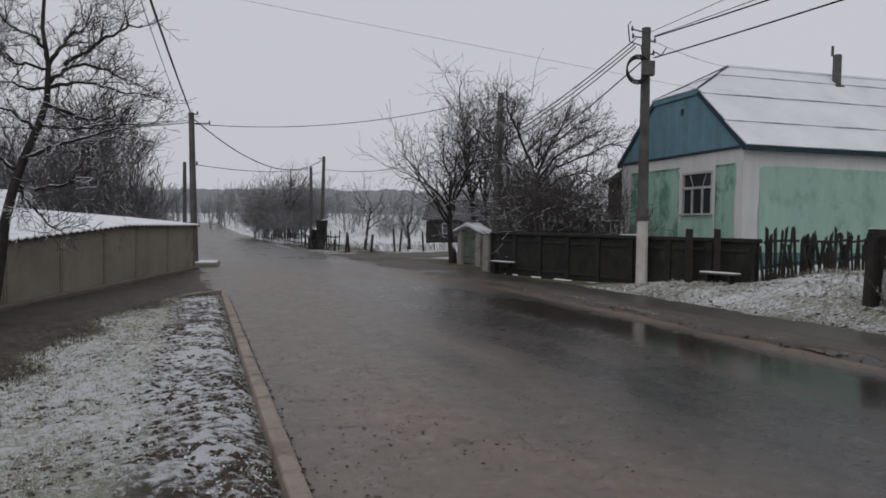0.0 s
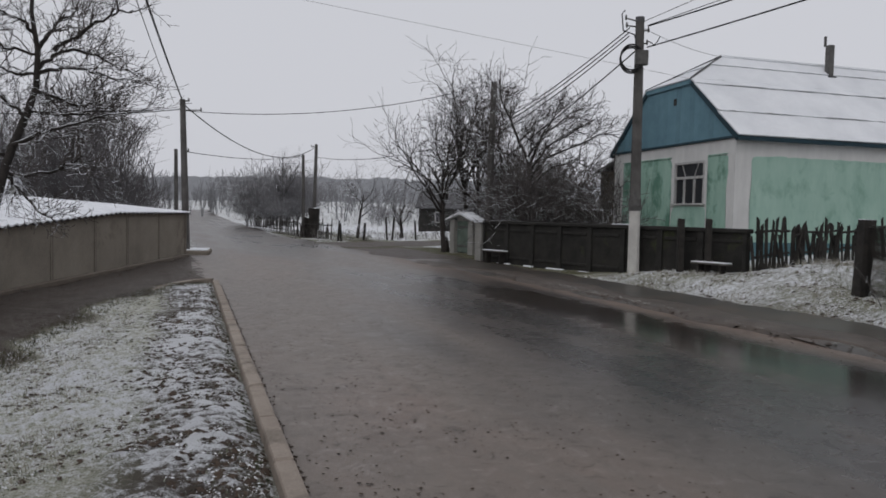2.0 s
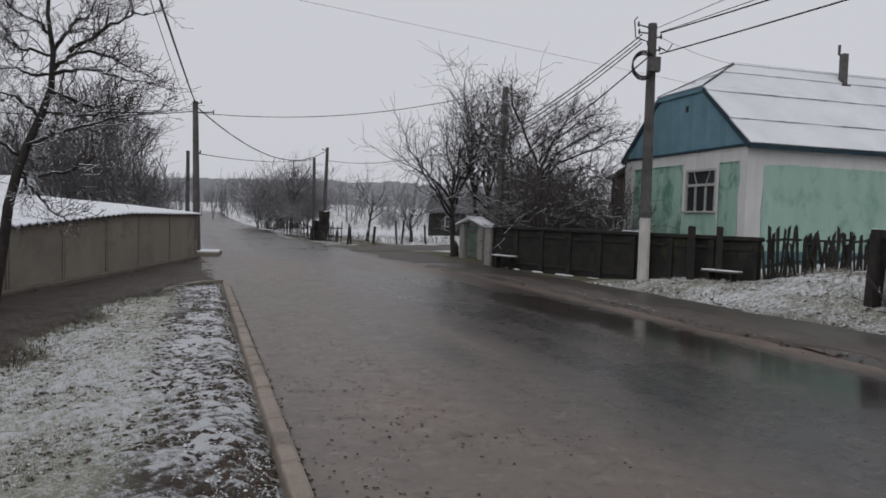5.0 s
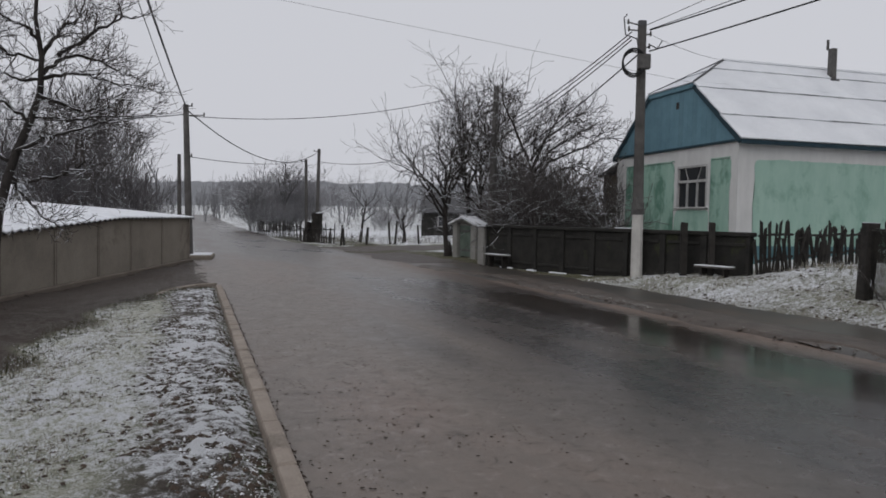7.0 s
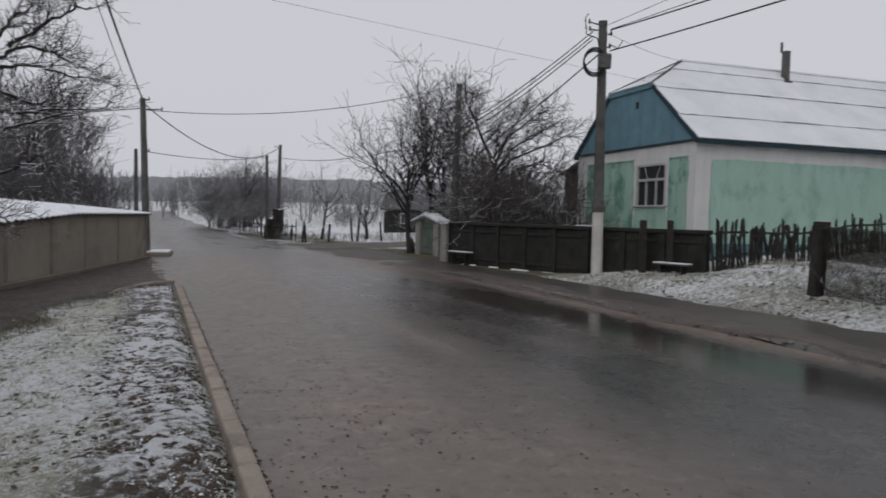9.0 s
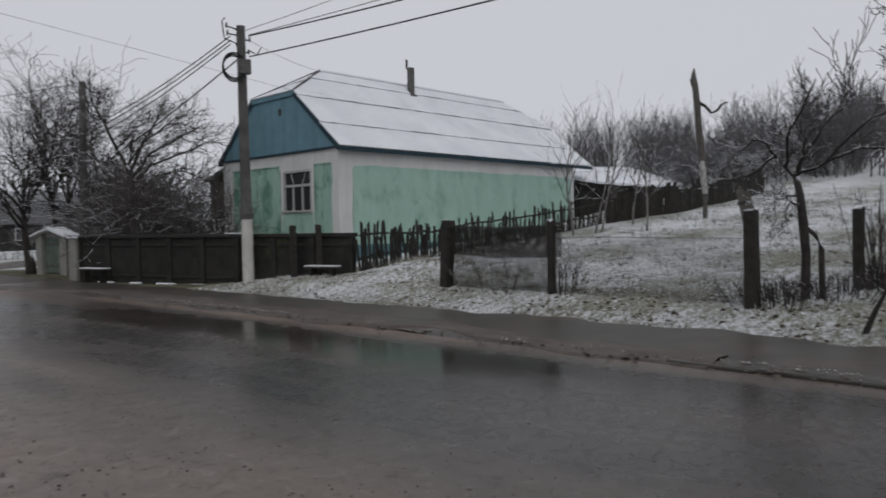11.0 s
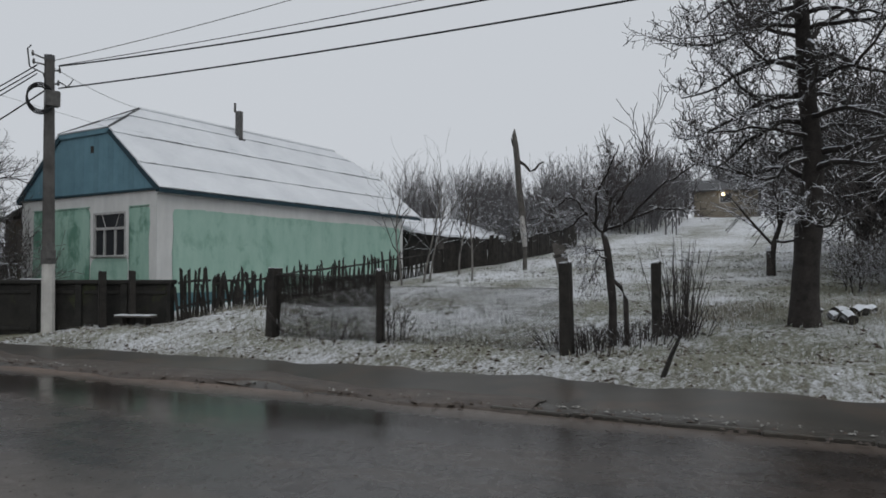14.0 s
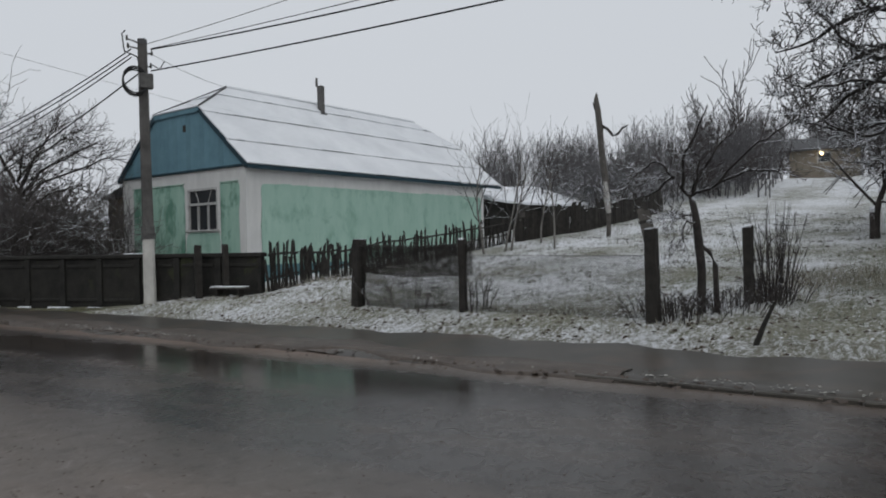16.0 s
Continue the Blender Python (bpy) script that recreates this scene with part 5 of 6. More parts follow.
def pear_tree(label, x, y, seed):
    """An old tall pear: a straight thick bole, kinked limbs that run out and turn up, short snow-caught spurs."""
    z0 = zland(x, y)
    t = thing("bare_tree", label, "tree", (x, y, z0))
    rnd = random.Random(seed)
    bole = [(0.0, 0.0, -0.25), (0.0, 0.0, 0.1), (0.01, -0.01, 0.6), (0.03, -0.05, 1.3), (0.05, -0.09, 1.9), (0.08, -0.15, 2.6), (0.09, -0.20, 3.2), (0.05, -0.12, 4.2), (0.03, -0.07, 5.3), (0.02, -0.03, 6.4), (0.05, 0.02, 7.6), (0.0, 0.05, 9.0)]
    wide = [0.34, 0.30, 0.255, 0.235, 0.255, 0.205, 0.185, 0.165, 0.15, 0.13, 0.09, 0.03]
    smooth(part("trunk", rings([(bole, wide, 12)]), M_BARK_D, t))
    spec = [(0, 0, 0, 0, 0), (0, 0, 0, 0, 0), (6, 0.50, 0.85, 0.05, 0.20, 0.15), (3, 0.55, 0.85, 0.06, 0.28), (2, 0.5, 0.8, 0.05, 0.3)]
    out = [[] for _ in spec]
    turn = 0.4
    for k in range(46):
        z = 2.55 + 6.0 * (k + rnd.uniform(-0.3, 0.3)) / 46
        turn += 2.4 + rnd.uniform(-0.35, 0.35)
        i = max(j for j in range(len(bole) - 1) if bole[j][2] <= z)
        u = (z - bole[i][2]) / (bole[i + 1][2] - bole[i][2])
        q = tuple(bole[i][c] + (bole[i + 1][c] - bole[i][c]) * u for c in range(3))
        length = 2.80 * rnd.uniform(0.72, 1.06) * (1.0 - 0.45 * max(0.0, (z - 6.0) / 2.6))
        d = vnorm((math.cos(turn), math.sin(turn), rnd.uniform(0.05, 0.85)))
        r0 = rnd.uniform(0.050, 0.078) * (1.0 - 0.4 * max(0.0, (z - 5.5) / 3.0))
        pts, rad = [q], [r0]
        n = 9
        for j in range(n):
            lift = -0.16 if j < 4 else 0.13
            d = vnorm((d[0] + rnd.gauss(0, 0.22), d[1] + rnd.gauss(0, 0.22), d[2] + rnd.gauss(0, 0.22) + lift))
            q = tuple(q[c] + d[c] * length / n for c in range(3))
            pts.append(q)
            rad.append(r0 * (1 - 0.80 * (j + 1) / n))
            for c in range((0, 1, 2)[min(j, 2)] if j % 3 else 1 if j else 0):
                side = vnorm((d[0] * 0.5 + rnd.gauss(0, 0.6), d[1] * 0.5 + rnd.gauss(0, 0.6), d[2] * 0.5 + 0.22 + rnd.gauss(0, 0.5)))
                grow(rnd, q, side, rnd.uniform(0.35, 0.85), max(rad[-1] * 0.5, 0.012), 2, spec, out)
        smooth(part("limb", rings([(pts, rad, 6)]), M_BARK_D, t))
    rest = [(q, [max(v, 0.0076) for v in rad], j) for lvl in out for q, rad, j in lvl]
    part("crown", rings(rest), M_TWIG_P, t, "dense snow-caught twigs and spurs")


KSEG[:] = [6, 8, 5, 3, 2]
TWIG[0] = 2
pear_tree("large dark leafless tree on the snowy slope", 14.61, 5.17, 40)
KSEG[:] = [6, 9, 7, 5, 3]
TWIG[0] = 3
# walnut by the gate and its neighbours in the garden
VASE = [(10, 1.20, 0.62, 0.05, 0.04, 0.62, 1.15), (9, 0.50, 0.75, 0.04, 0.17, 0.2), (7, 0.55, 0.8, 0.03, 0.24), (5, 0.50, 0.8, 0.02, 0.35)]
SLIM = [(9, 0.62, 0.48, 0.06, 0.04, 0.35, 1.2), (9, 0.52, 0.65, 0.06, 0.16, 0.2), (7, 0.55, 0.75, 0.03, 0.22), (4, 0.50, 0.8, 0.02, 0.35)]
tree("bare_tree", "dark-trunked leafless walnut tree beside the gate", 0.44, 31.8, 21, 2.9, 0.17, (-0.04, 0, 1.0), VASE, M_BARK, M_TWIG_D, True, 0.0075)
tree("bare_tree", "tall leafless tree behind the garden gate", 1.55, 33.9, 33, 5.7, 0.14, (-0.05, 0, 1.0), SLIM, M_BARK, M_TWIG_D, True, 0.0075)
tree("bare_tree", "slim leafless tree close behind the garden gate", 2.05, 34.1, 35, 5.0, 0.12, (0.06, 0, 1.0), SLIM, M_BARK, M_TWIG_D, True, 0.0075)
tree("bare_tree", "slender leafless tree beside the garden pole", 2.75, 31.4, 37, 4.4, 0.11, (0.08, 0, 1.0), SLIM, M_BARK, M_TWIG_D, True, 0.008)
limbed_tree("arching leafless fruit tree behind the dark wall", 3.50, 28.40, [(0.0, -0.2), (0.0, 0.4), (0.05, 1.3), (0.16, 2.4), (0.15, 3.4), (0.0, 4.0)], [0.17, 0.14, 0.12, 0.11, 0.09, 0.06],
            (((0.0, 3.95), (-0.56, 5.1), (-1.0, 6.0), (-1.1, 6.7)), ((0.1, 3.6), (0.56, 4.8), (1.34, 5.4), (1.9, 5.75)), ((0.15, 3.4), (0.78, 4.4), (1.9, 5.1), (2.9, 5.7)),
             ((0.15, 3.2), (0.78, 3.95), (1.9, 4.4), (2.7, 4.8), (3.4, 4.75)), ((0.16, 2.8), (1.0, 3.6), (1.9, 3.8), (2.6, 3.5)), ((0.05, 3.8), (0.33, 5.2), (0.56, 6.1)),
             ((0.1, 3.6), (-0.55, 4.0), (-1.2, 4.2), (-1.8, 4.6)), ((0.15, 3.1), (-0.7, 3.3), (-1.5, 3.2)), ((0.16, 2.6), (0.9, 2.9), (1.6, 2.7)), ((0.0, 3.9), (0.9, 5.3), (1.3, 6.0))),
            14, 0.060, 3.0, 13, 0.85, LIMB_TWIGS, M_BARK, M_TWIG_D, 0.0068)
CURL[0] = 0.14
KSEG[:] = [6, 8, 6, 4, 2]
TWIG[0] = 2
tree("bare_tree", "low crooked fruit tree up the slope", 23.0, 9.1, 18, 2.4, 0.12, (-0.05, 0.05, 1.0),
     [(8, 0.8, 1.2, 0.02, 0.12), (7, 0.6, 0.8, 0.03, 0.2), (6, 0.55, 0.75, 0.02, 0.25), (3, 0.55, 0.7, 0.0, 0.25)], M_BARK, M_TWIG)
CURL[0] = 0.05
KSEG[:] = [6, 5, 4, 3, 2]
SAP = [(9, 0.55, 0.65, 0.06, 0.07, 0.3), (6, 0.55, 0.7, 0.05, 0.15), (4, 0.55, 0.6, 0.0, 0.2)]
for i, (x, y, l, dx) in enumerate(((17.1, 18.7, 3.3, 0.02), (17.25, 18.6, 3.0, 0.30), (18.1, 17.3, 2.9, 0.12), (16.4, 19.0, 3.2, -0.10), (19.6, 19.4, 3.0, 0.0))):
    tree("sapling", "slender pale sapling beside the field fence", x, y, 60 + i, l, 0.04, (dx, 0, 1.0), SAP, M_BIRCHD, M_TWIG, False)
tree("bare_tree", "leafless fruit tree in the snowy far field", -5.0, 46.5, 71, 3.0, 0.10, (0.05, 0, 1),
     [(8, 0.7, 0.8, 0.05, 0.1), (7, 0.6, 0.7, 0.03, 0.18), (6, 0.55, 0.7, 0.0, 0.2), (3, 0.5, 0.6, 0, 0.2)], M_BARK, M_TWIG)
tree("bare_tree", "leafless fruit tree in the snowy far field", -2.2, 47.0, 72, 2.0, 0.11, (0.0, 0, 1),
     [(8, 0.8, 0.9, 0.05, 0.1), (7, 0.6, 0.7, 0.03, 0.18), (6, 0.55, 0.7, 0.0, 0.2), (3, 0.5, 0.6, 0, 0.2)], M_BARK, M_TWIG)
tree("bare_tree", "leafless tree where the street narrows", -16.2, 76, 73, 5.2, 0.2, (0.0, 0, 1), SLIM, M_WOODS, M_WOODS)


# ---------------------------------------------------------------- woods and thickets, joined
def template(seed, h, spec, radius, least=0.012):
    out = tree_mesh(seed, h, radius, (random.Random(seed).uniform(-0.1, 0.1), random.Random(seed + 1).uniform(-0.1, 0.1), 1.0), spec)
    vs, fs = rings([(p, [max(r, least) for r in rad], 3) for lvl in out for p, rad, n in lvl])
    return np.array(vs), np.array(fs)


UPRIGHT = [(9, 0.50, 0.5, 0.08, 0.06, 0.25), (6, 0.55, 0.55, 0.08, 0.14), (5, 0.55, 0.6, 0.05, 0.2), (2, 0.5, 0.6, 0.0, 0.2)]
FARISH = [(8, 0.50, 0.5, 0.08, 0.06, 0.25), (6, 0.55, 0.55, 0.08, 0.14), (4, 0.6, 0.6, 0.05, 0.2)]
BUSHY = [(9, 0.95, 0.9, 0.06, 0.12, 0.15), (6, 0.65, 0.7, 0.05, 0.16), (4, 0.6, 0.7, 0.02, 0.22), (2, 0.5, 0.6, 0.0, 0.2)]
TWIG[0] = 1
TALL_T = [template(100 + i, 6.0, UPRIGHT, 0.11) for i in range(4)]
FAR_T = [template(300 + i, 6.0, FARISH, 0.12, 0.032) for i in range(4)]
BUSH_T = [template(200 + i, 1.7, BUSHY, 0.045, 0.008) for i in range(4)]
LOOSE_T = [template(240 + i, 1.7, [(8, 0.95, 0.9, 0.06, 0.12, 0.15), (6, 0.65, 0.7, 0.05, 0.16), (3, 0.6, 0.7, 0.02, 0.22)], 0.045, 0.013) for i in range(4)]
MIST_T = [template(380 + i, 6.0, [(10, 0.50, 0.5, 0.08, 0.06, 0.2), (7, 0.55, 0.6, 0.08, 0.14)], 0.14, 0.055) for i in range(4)]
WHIP_T = [template(340 + i, 6.0, [(11, 0.55, 0.42, 0.10, 0.05, 0.12), (6, 0.50, 0.45, 0.10, 0.12), (3, 0.5, 0.5, 0.06, 0.18)], 0.10, 0.016) for i in range(5)]


def thicket(name, label, category, places, templates, material, seed, base_h):
    rng = np.random.default_rng(seed)
    vs, fs, off = [], [], 0
    for x, y, h in places:
        v, f = templates[rng.integers(len(templates))]
        s = h / (base_h or v[:, 2].max())
        ang = rng.uniform(0, 6.28)
        c, q = math.cos(ang), math.sin(ang)
        w = s * rng.uniform(0.8, 1.15)
        X = np.stack([(v[:, 0] * c - v[:, 1] * q) * w + x, (v[:, 0] * q + v[:, 1] * c) * w + y, v[:, 2] * s + zland(x, y)], 1)
        vs.append(X)
        fs.append(f + off)
        off += len(v)
    V, F = np.concatenate(vs), np.concatenate(fs)
    me = bpy.data.meshes.new(name)
    me.vertices.add(len(V))
    me.vertices.foreach_set("co", V.ravel())
    me.loops.add(F.size)
    me.loops.foreach_set("vertex_index", F.ravel().astype(np.int32))
    me.polygons.add(len(F))
    me.polygons.foreach_set("loop_start", np.arange(0, F.size, 4, dtype=np.int32))
    me.update(calc_edges=True)
    me.materials.append(material)
    return tagged(new(name, me), label, category, kind="stuff")


rw = random.Random(77)
pl = []
for i in range(84):
    a, n = rw.uniform(29, 58), rw.uniform(-26, -3.5)
    x, y = xy(a, n)
    pl.append((x, y, rw.uniform(6.3, 9.0) * (0.66 if x < -0.50 * y else 1.0)))
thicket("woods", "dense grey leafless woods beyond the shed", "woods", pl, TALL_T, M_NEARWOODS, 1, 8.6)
pl = [(*xy(rw.uniform(26.5, 60), rw.uniform(-26, -2.6)), rw.uniform(2.2, 3.9)) for i in range(260)]
thicket("undergrowth", "tangled leafless undergrowth below the woods", "shrubs", pl, LOOSE_T, M_NEARWOODS, 2, 2.9)
pl = [(*xy(rw.uniform(62, 200), rw.uniform(-40, -3)), rw.uniform(6.5, 9)) for i in range(34)]
pl += [(*xy(rw.uniform(95, 220), rw.uniform(7.5, 60)), rw.uniform(6.5, 9)) for i in range(40)]
pl += [(*xy(rw.uniform(150, 270), rw.uniform(-30, -3)), rw.uniform(6, 10)) for i in range(60)]
pl += [(*xy(rw.uniform(170, 270), rw.uniform(5, 45)), rw.uniform(6, 11)) for i in range(90)]
pl += [(*xy(rw.uniform(285, 320), rw.uniform(-30, 50)), rw.uniform(10, 15)) for i in range(60)]
thicket("woods", "leafless woods along the far street, coloured pale for mist", "woods", pl, MIST_T, M_FAR, 3, 8.6)
pl = [(rw.uniform(-20.3, -14.0), rw.uniform(74, 84), rw.uniform(4.0, 6.4)) for i in range(16)]
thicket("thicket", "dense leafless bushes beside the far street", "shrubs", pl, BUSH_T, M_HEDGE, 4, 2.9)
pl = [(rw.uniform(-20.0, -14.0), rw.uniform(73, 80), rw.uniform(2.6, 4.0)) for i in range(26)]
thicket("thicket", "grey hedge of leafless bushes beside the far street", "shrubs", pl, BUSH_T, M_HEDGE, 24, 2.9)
pl = [(rw.uniform(-60, 110), rw.uniform(120, 190), rw.uniform(5, 8)) for i in range(90)]
pl += [(rw.uniform(-170, 200), rw.uniform(190, 320), rw.uniform(6, 10)) for i in range(80)]
thicket("woods", "woods behind the far fields, coloured pale for mist", "woods", pl, MIST_T, M_FAR, 5, 8.6)
pl = [(rw.uniform(-9, 26), rw.uniform(72, 98), rw.uniform(2.2, 3.8)) for i in range(22)]
thicket("orchard", "leafless orchard behind the snowy field, coloured pale for mist", "shrubs", pl, BUSH_T, M_FAR, 6, 2.9)
pl = []
while len(pl) < 90:
    x, y = rw.uniform(1.6, 9.5), rw.uniform(25.5, 42)
    wall_side = (x - WX0) * (WY1 - WY0) - (y - WY0) * (WX1 - WX0)
    lx = (x - HX) * 0.966 + (y - HY) * 0.259
    if wall_side < -9 and lx < -0.6 and x > 2.7:
        pl.append((x, y, rw.uniform(2.0, 3.6)))
thicket("garden_thicket", "dark tangled garden shrubs behind the wall", "shrubs", pl[:24], BUSH_T, M_BRUSH, 7, 2.9)
thicket("garden_thicket", "dense brown upright garden shoots behind the wall", "shrubs", pl[24:], WHIP_T, M_BRUSH, 27, 8.0)
pl = []
for i in range(175):
    s = rw.uniform(0, 1)
    pl.append((21 + 30 * s + rw.uniform(-2, 3), 27 + 1 * s + rw.uniform(0, 16), rw.uniform(4.0, 5.7)))
pl = [p for p in pl if not 0.38 < p[1] / p[0] < 0.505]
pl += [(x, x * rw.uniform(0.515, 0.66), rw.uniform(3.8, 5.4)) for x in [rw.uniform(35, 50) for i in range(60)]]
thicket("woods", "leafless woods on the hill behind the field", "woods", pl, WHIP_T, M_HILLWOODS, 8, None)
pl = [(28.5 + 18 * rw.random(), 22.6 + rw.uniform(0, 5), rw.uniform(1.6, 3.2)) for i in range(120)]
pl = [p for p in pl if p[1] / p[0] > 0.55]
thicket("undergrowth", "dark leafless scrub behind the field fence", "shrubs", pl, LOOSE_T, M_HILLWOODS, 9, 2.9)
pl = [(rw.uniform(26, 40), rw.uniform(3, 15), rw.uniform(2.0, 4.4)) for i in range(22)]
pl = [p for p in pl if p[1] / p[0] < 0.37]
thicket("undergrowth", "snow-dusted leafless scrub up the slope", "shrubs", pl, LOOSE_T, M_WOODS, 10, 2.9)
pl = [(rw.uniform(40, 75), rw.uniform(-10, 32), rw.uniform(4.5, 9)) for i in range(60)]
pl += [(x, x * rw.uniform(0.34, 0.58), rw.uniform(5.5, 8)) for x in [rw.uniform(60, 80) for i in range(46)]]
pl = [p for p in pl if p[0] > 57 or not 0.37 < p[1] / p[0] < 0.55]
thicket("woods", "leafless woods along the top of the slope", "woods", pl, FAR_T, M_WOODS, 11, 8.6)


pl = [(rw.uniform(-11, 26), rw.uniform(56, 92), rw.uniform(1.2, 2.6)) for i in range(60)]
thicket("thicket", "brown scrub across the snowy far field, greyed for mist", "shrubs", pl, LOOSE_T, M_HEDGE, 14, 2.9)
pl = [(rw.uniform(24, 31), rw.uniform(4.2, 7.4), rw.uniform(4.4, 6.0)) for i in range(30)]
thicket("thicket", "dark dense bush behind the big tree", "shrubs", pl, BUSH_T, M_BRUSH, 15, 2.9)
pl = [(rw.uniform(19.5, 23.5), rw.uniform(3.8, 6.6), rw.uniform(0.9, 1.5)) for i in range(34)]
thicket("thicket", "low snow-laden scrub behind the big tree", "shrubs", pl, BUSH_T, M_TWIG, 16, 2.9)


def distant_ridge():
    """Wooded ridge at the end of the valley, its mist painted in as pale grey."""
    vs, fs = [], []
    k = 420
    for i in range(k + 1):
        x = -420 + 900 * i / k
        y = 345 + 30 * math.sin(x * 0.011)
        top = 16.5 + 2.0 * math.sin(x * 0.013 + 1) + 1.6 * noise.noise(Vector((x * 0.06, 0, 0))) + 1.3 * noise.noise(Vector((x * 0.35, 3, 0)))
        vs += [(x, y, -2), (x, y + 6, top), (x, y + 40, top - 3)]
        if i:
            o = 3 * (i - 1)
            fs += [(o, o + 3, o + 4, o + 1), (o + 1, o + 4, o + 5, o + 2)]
    tagged(part("backdrop", (vs, fs), M_MIST), "wooded ridge behind the village with pale painted-in mist", "backdrop", kind="structure")


distant_ridge()


def shoots(name, label, x, y, n, h, spread, seed, mat):
    s = thing(name, label, "shrub", (x, y, zland(x, y)))
    r = random.Random(seed)
    ps = []
    for i in range(n):
        bx, by = r.gauss(0, spread * 0.35), r.gauss(0, spread * 0.35)
        hh = h * r.uniform(0.5, 1.0)
        lx, ly = (bx * 0.8 + r.gauss(0, 0.12)) * min(1, h), (by * 0.8 + r.gauss(0, 0.12)) * min(1, h)
        pts = [(bx, by, -0.05), (bx + lx * 0.4, by + ly * 0.4, hh * 0.5), (bx + lx, by + ly, hh)]
        ps.append((pts, [0.010, 0.008, 0.004], 3))
        for k in range(3):
            f = r.uniform(0.4, 0.9)
            q = (bx + lx * f, by + ly * f, hh * f)
            ps.append(([q, (q[0] + r.gauss(0, 0.12) * min(1, h), q[1] + r.gauss(0, 0.12) * min(1, h), q[2] + r.uniform(0.1, 0.3) * min(1, h))], [0.006, 0.003], 3))
    tagged(part("tangle", rings(ps), mat, s), kind="stuff")
    return s


shoots("shrub", "upright leafless shoots around a fence post", 12.62, 6.72, 46, 1.85, 0.42, 1, M_TWIG_D)
shoots("shrub", "dark bramble at the foot of the shoots", 12.5, 6.65, 70, 0.55, 0.55, 21, M_TWIG_D)
shoots("shrub", "dark bramble at the foot of a post", 10.35, 7.15, 90, 0.42, 0.8, 2, M_TWIG_D)
shoots("shrub", "dark bramble near the fruit tree", 11.35, 6.75, 80, 0.40, 1.0, 3, M_TWIG_D)
shoots("shrub", "dry stalks among the fence mesh", 9.0, 10.7, 14, 0.8, 0.4, 4, M_TWIG_D)
stick = part("leaning_stick", rings([([(0, 0, -0.1), (0.09, -0.12, 0.30), (0.17, -0.24, 0.62)], [0.042, 0.034, 0.022], 6)]), M_WOOD)
stick.location = (9.75, 5.48, zland(9.75, 5.48))
tagged(stick, "short black stake leaning on the bank", "stake")


# ---------------------------------------------------------------- fences
def picket_run(f, pts, spacing, height, seed, w=0.075, lean=4.0, mat=None):
    r = random.Random(seed)
    protos = []
    seg = 0.0
    for (x0, y0), (x1, y1) in zip(pts, pts[1:]):
        L = math.hypot(x1 - x0, y1 - y0)
        ang = math.degrees(math.atan2(y1 - y0, x1 - x0))
        n = int(L / spacing)
        for i in range(n):
            t = (i + 0.5 + r.uniform(-0.2, 0.2)) / n
            x, y = x0 + (x1 - x0) * t, y0 + (y1 - y0) * t
            m = pose(x, y, zland(x, y), r.gauss(0, lean * 0.6), r.gauss(0, lean), ang + r.uniform(-6, 6)) @ Matrix.Diagonal((r.uniform(0.75, 1.25), 1, r.choice((r.uniform(0.62, 0.85), r.uniform(0.85, 1.1), r.uniform(0.9, 1.15))), 1))
            if len(protos) < 3:
                bm = bmesh.new()
                box(bm, -w / 2, -0.012, -0.1, w / 2, 0.012, height, 0.004)
                k = len(protos)
                for v in bm.verts:
                    if v.co.z > height - 0.02:
                        v.co.z += (0.05 if k == 0 else 0.03) * (1 if (v.co.x > 0) == (k != 1) else -1)
                o = part("picket", bm, mat or M_WOOD, f)
                o.matrix_basis = m
                protos.append(o)
            else:
                share(protos[r.randrange(3)], f, m)
        for z in (0.35, height * 0.8):
            rail = []
            for k in range(int(L / 1.0) + 2):
                t = min(1, k / (int(L / 1.0) + 1))
                x, y = x0 + (x1 - x0) * t, y0 + (y1 - y0) * t
                rail.append((x + 0.03, y + 0.03, zland(x, y) + z + r.uniform(-0.04, 0.04)))
            part("rail", rings([(rail, [0.03] * len(rail), 4)]), mat or M_WOOD, f)


pf = thing("picket_fence", "ramshackle black picket fence beside the house", "fence")
picket_run(pf, [(7.62, 17.2), (8.6, 17.5)], 0.085, 1.16, 1, 0.080, 9.0)
picket_run(pf, [(8.7, 17.6), (10.5, 18.6)], 0.068, 1.0, 2, 0.085, 13.0)
picket_run(pf, [(10.5, 18.6), (14.0, 19.4), (19.2, 20.6)], 0.105, 0.98, 6, 0.070, 6.0)
bf = thing("board_fence", "dark weathered board fence along the top of the field", "fence")
picket_run(bf, [(19.3, 20.5), (23.0, 20.4), (30.0, 21.4)], 0.165, 1.12, 3, 0.20, 1.2)
ff = thing("picket_fence", "old grey picket fence beside the far field", "fence")
picket_run(ff, [(-15.5, 62), (-9.0, 47.5)], 0.34, 1.15, 4, 0.12, 4.0)
picket_run(ff, [(-9.0, 47.2), (-6.2, 43.4)], 0.30, 1.1, 5, 0.12, 5.0)
for i, (x, y, h) in enumerate(((-5.6, 41.6, 1.5), (-5.4, 41.5, 1.3), (-4.2, 42.4, 1.3), (-2.9, 43.4, 1.7), (-2.6, 43.6, 1.8), (-1.2, 44.6, 1.5), (1.6, 46.6, 1.4))):
    fence_post("fence_post", "dark leaning post beside the snowy field", x, y, h * 0.8, 0.11, (0, (-1) ** i * 4), M_WOODSNOW, "field fence posts")
st = thing("stump_shelter", "dark broken stump beside the far poles", "stump", (-8.0, 46.6, 0))
bm = bmesh.new()
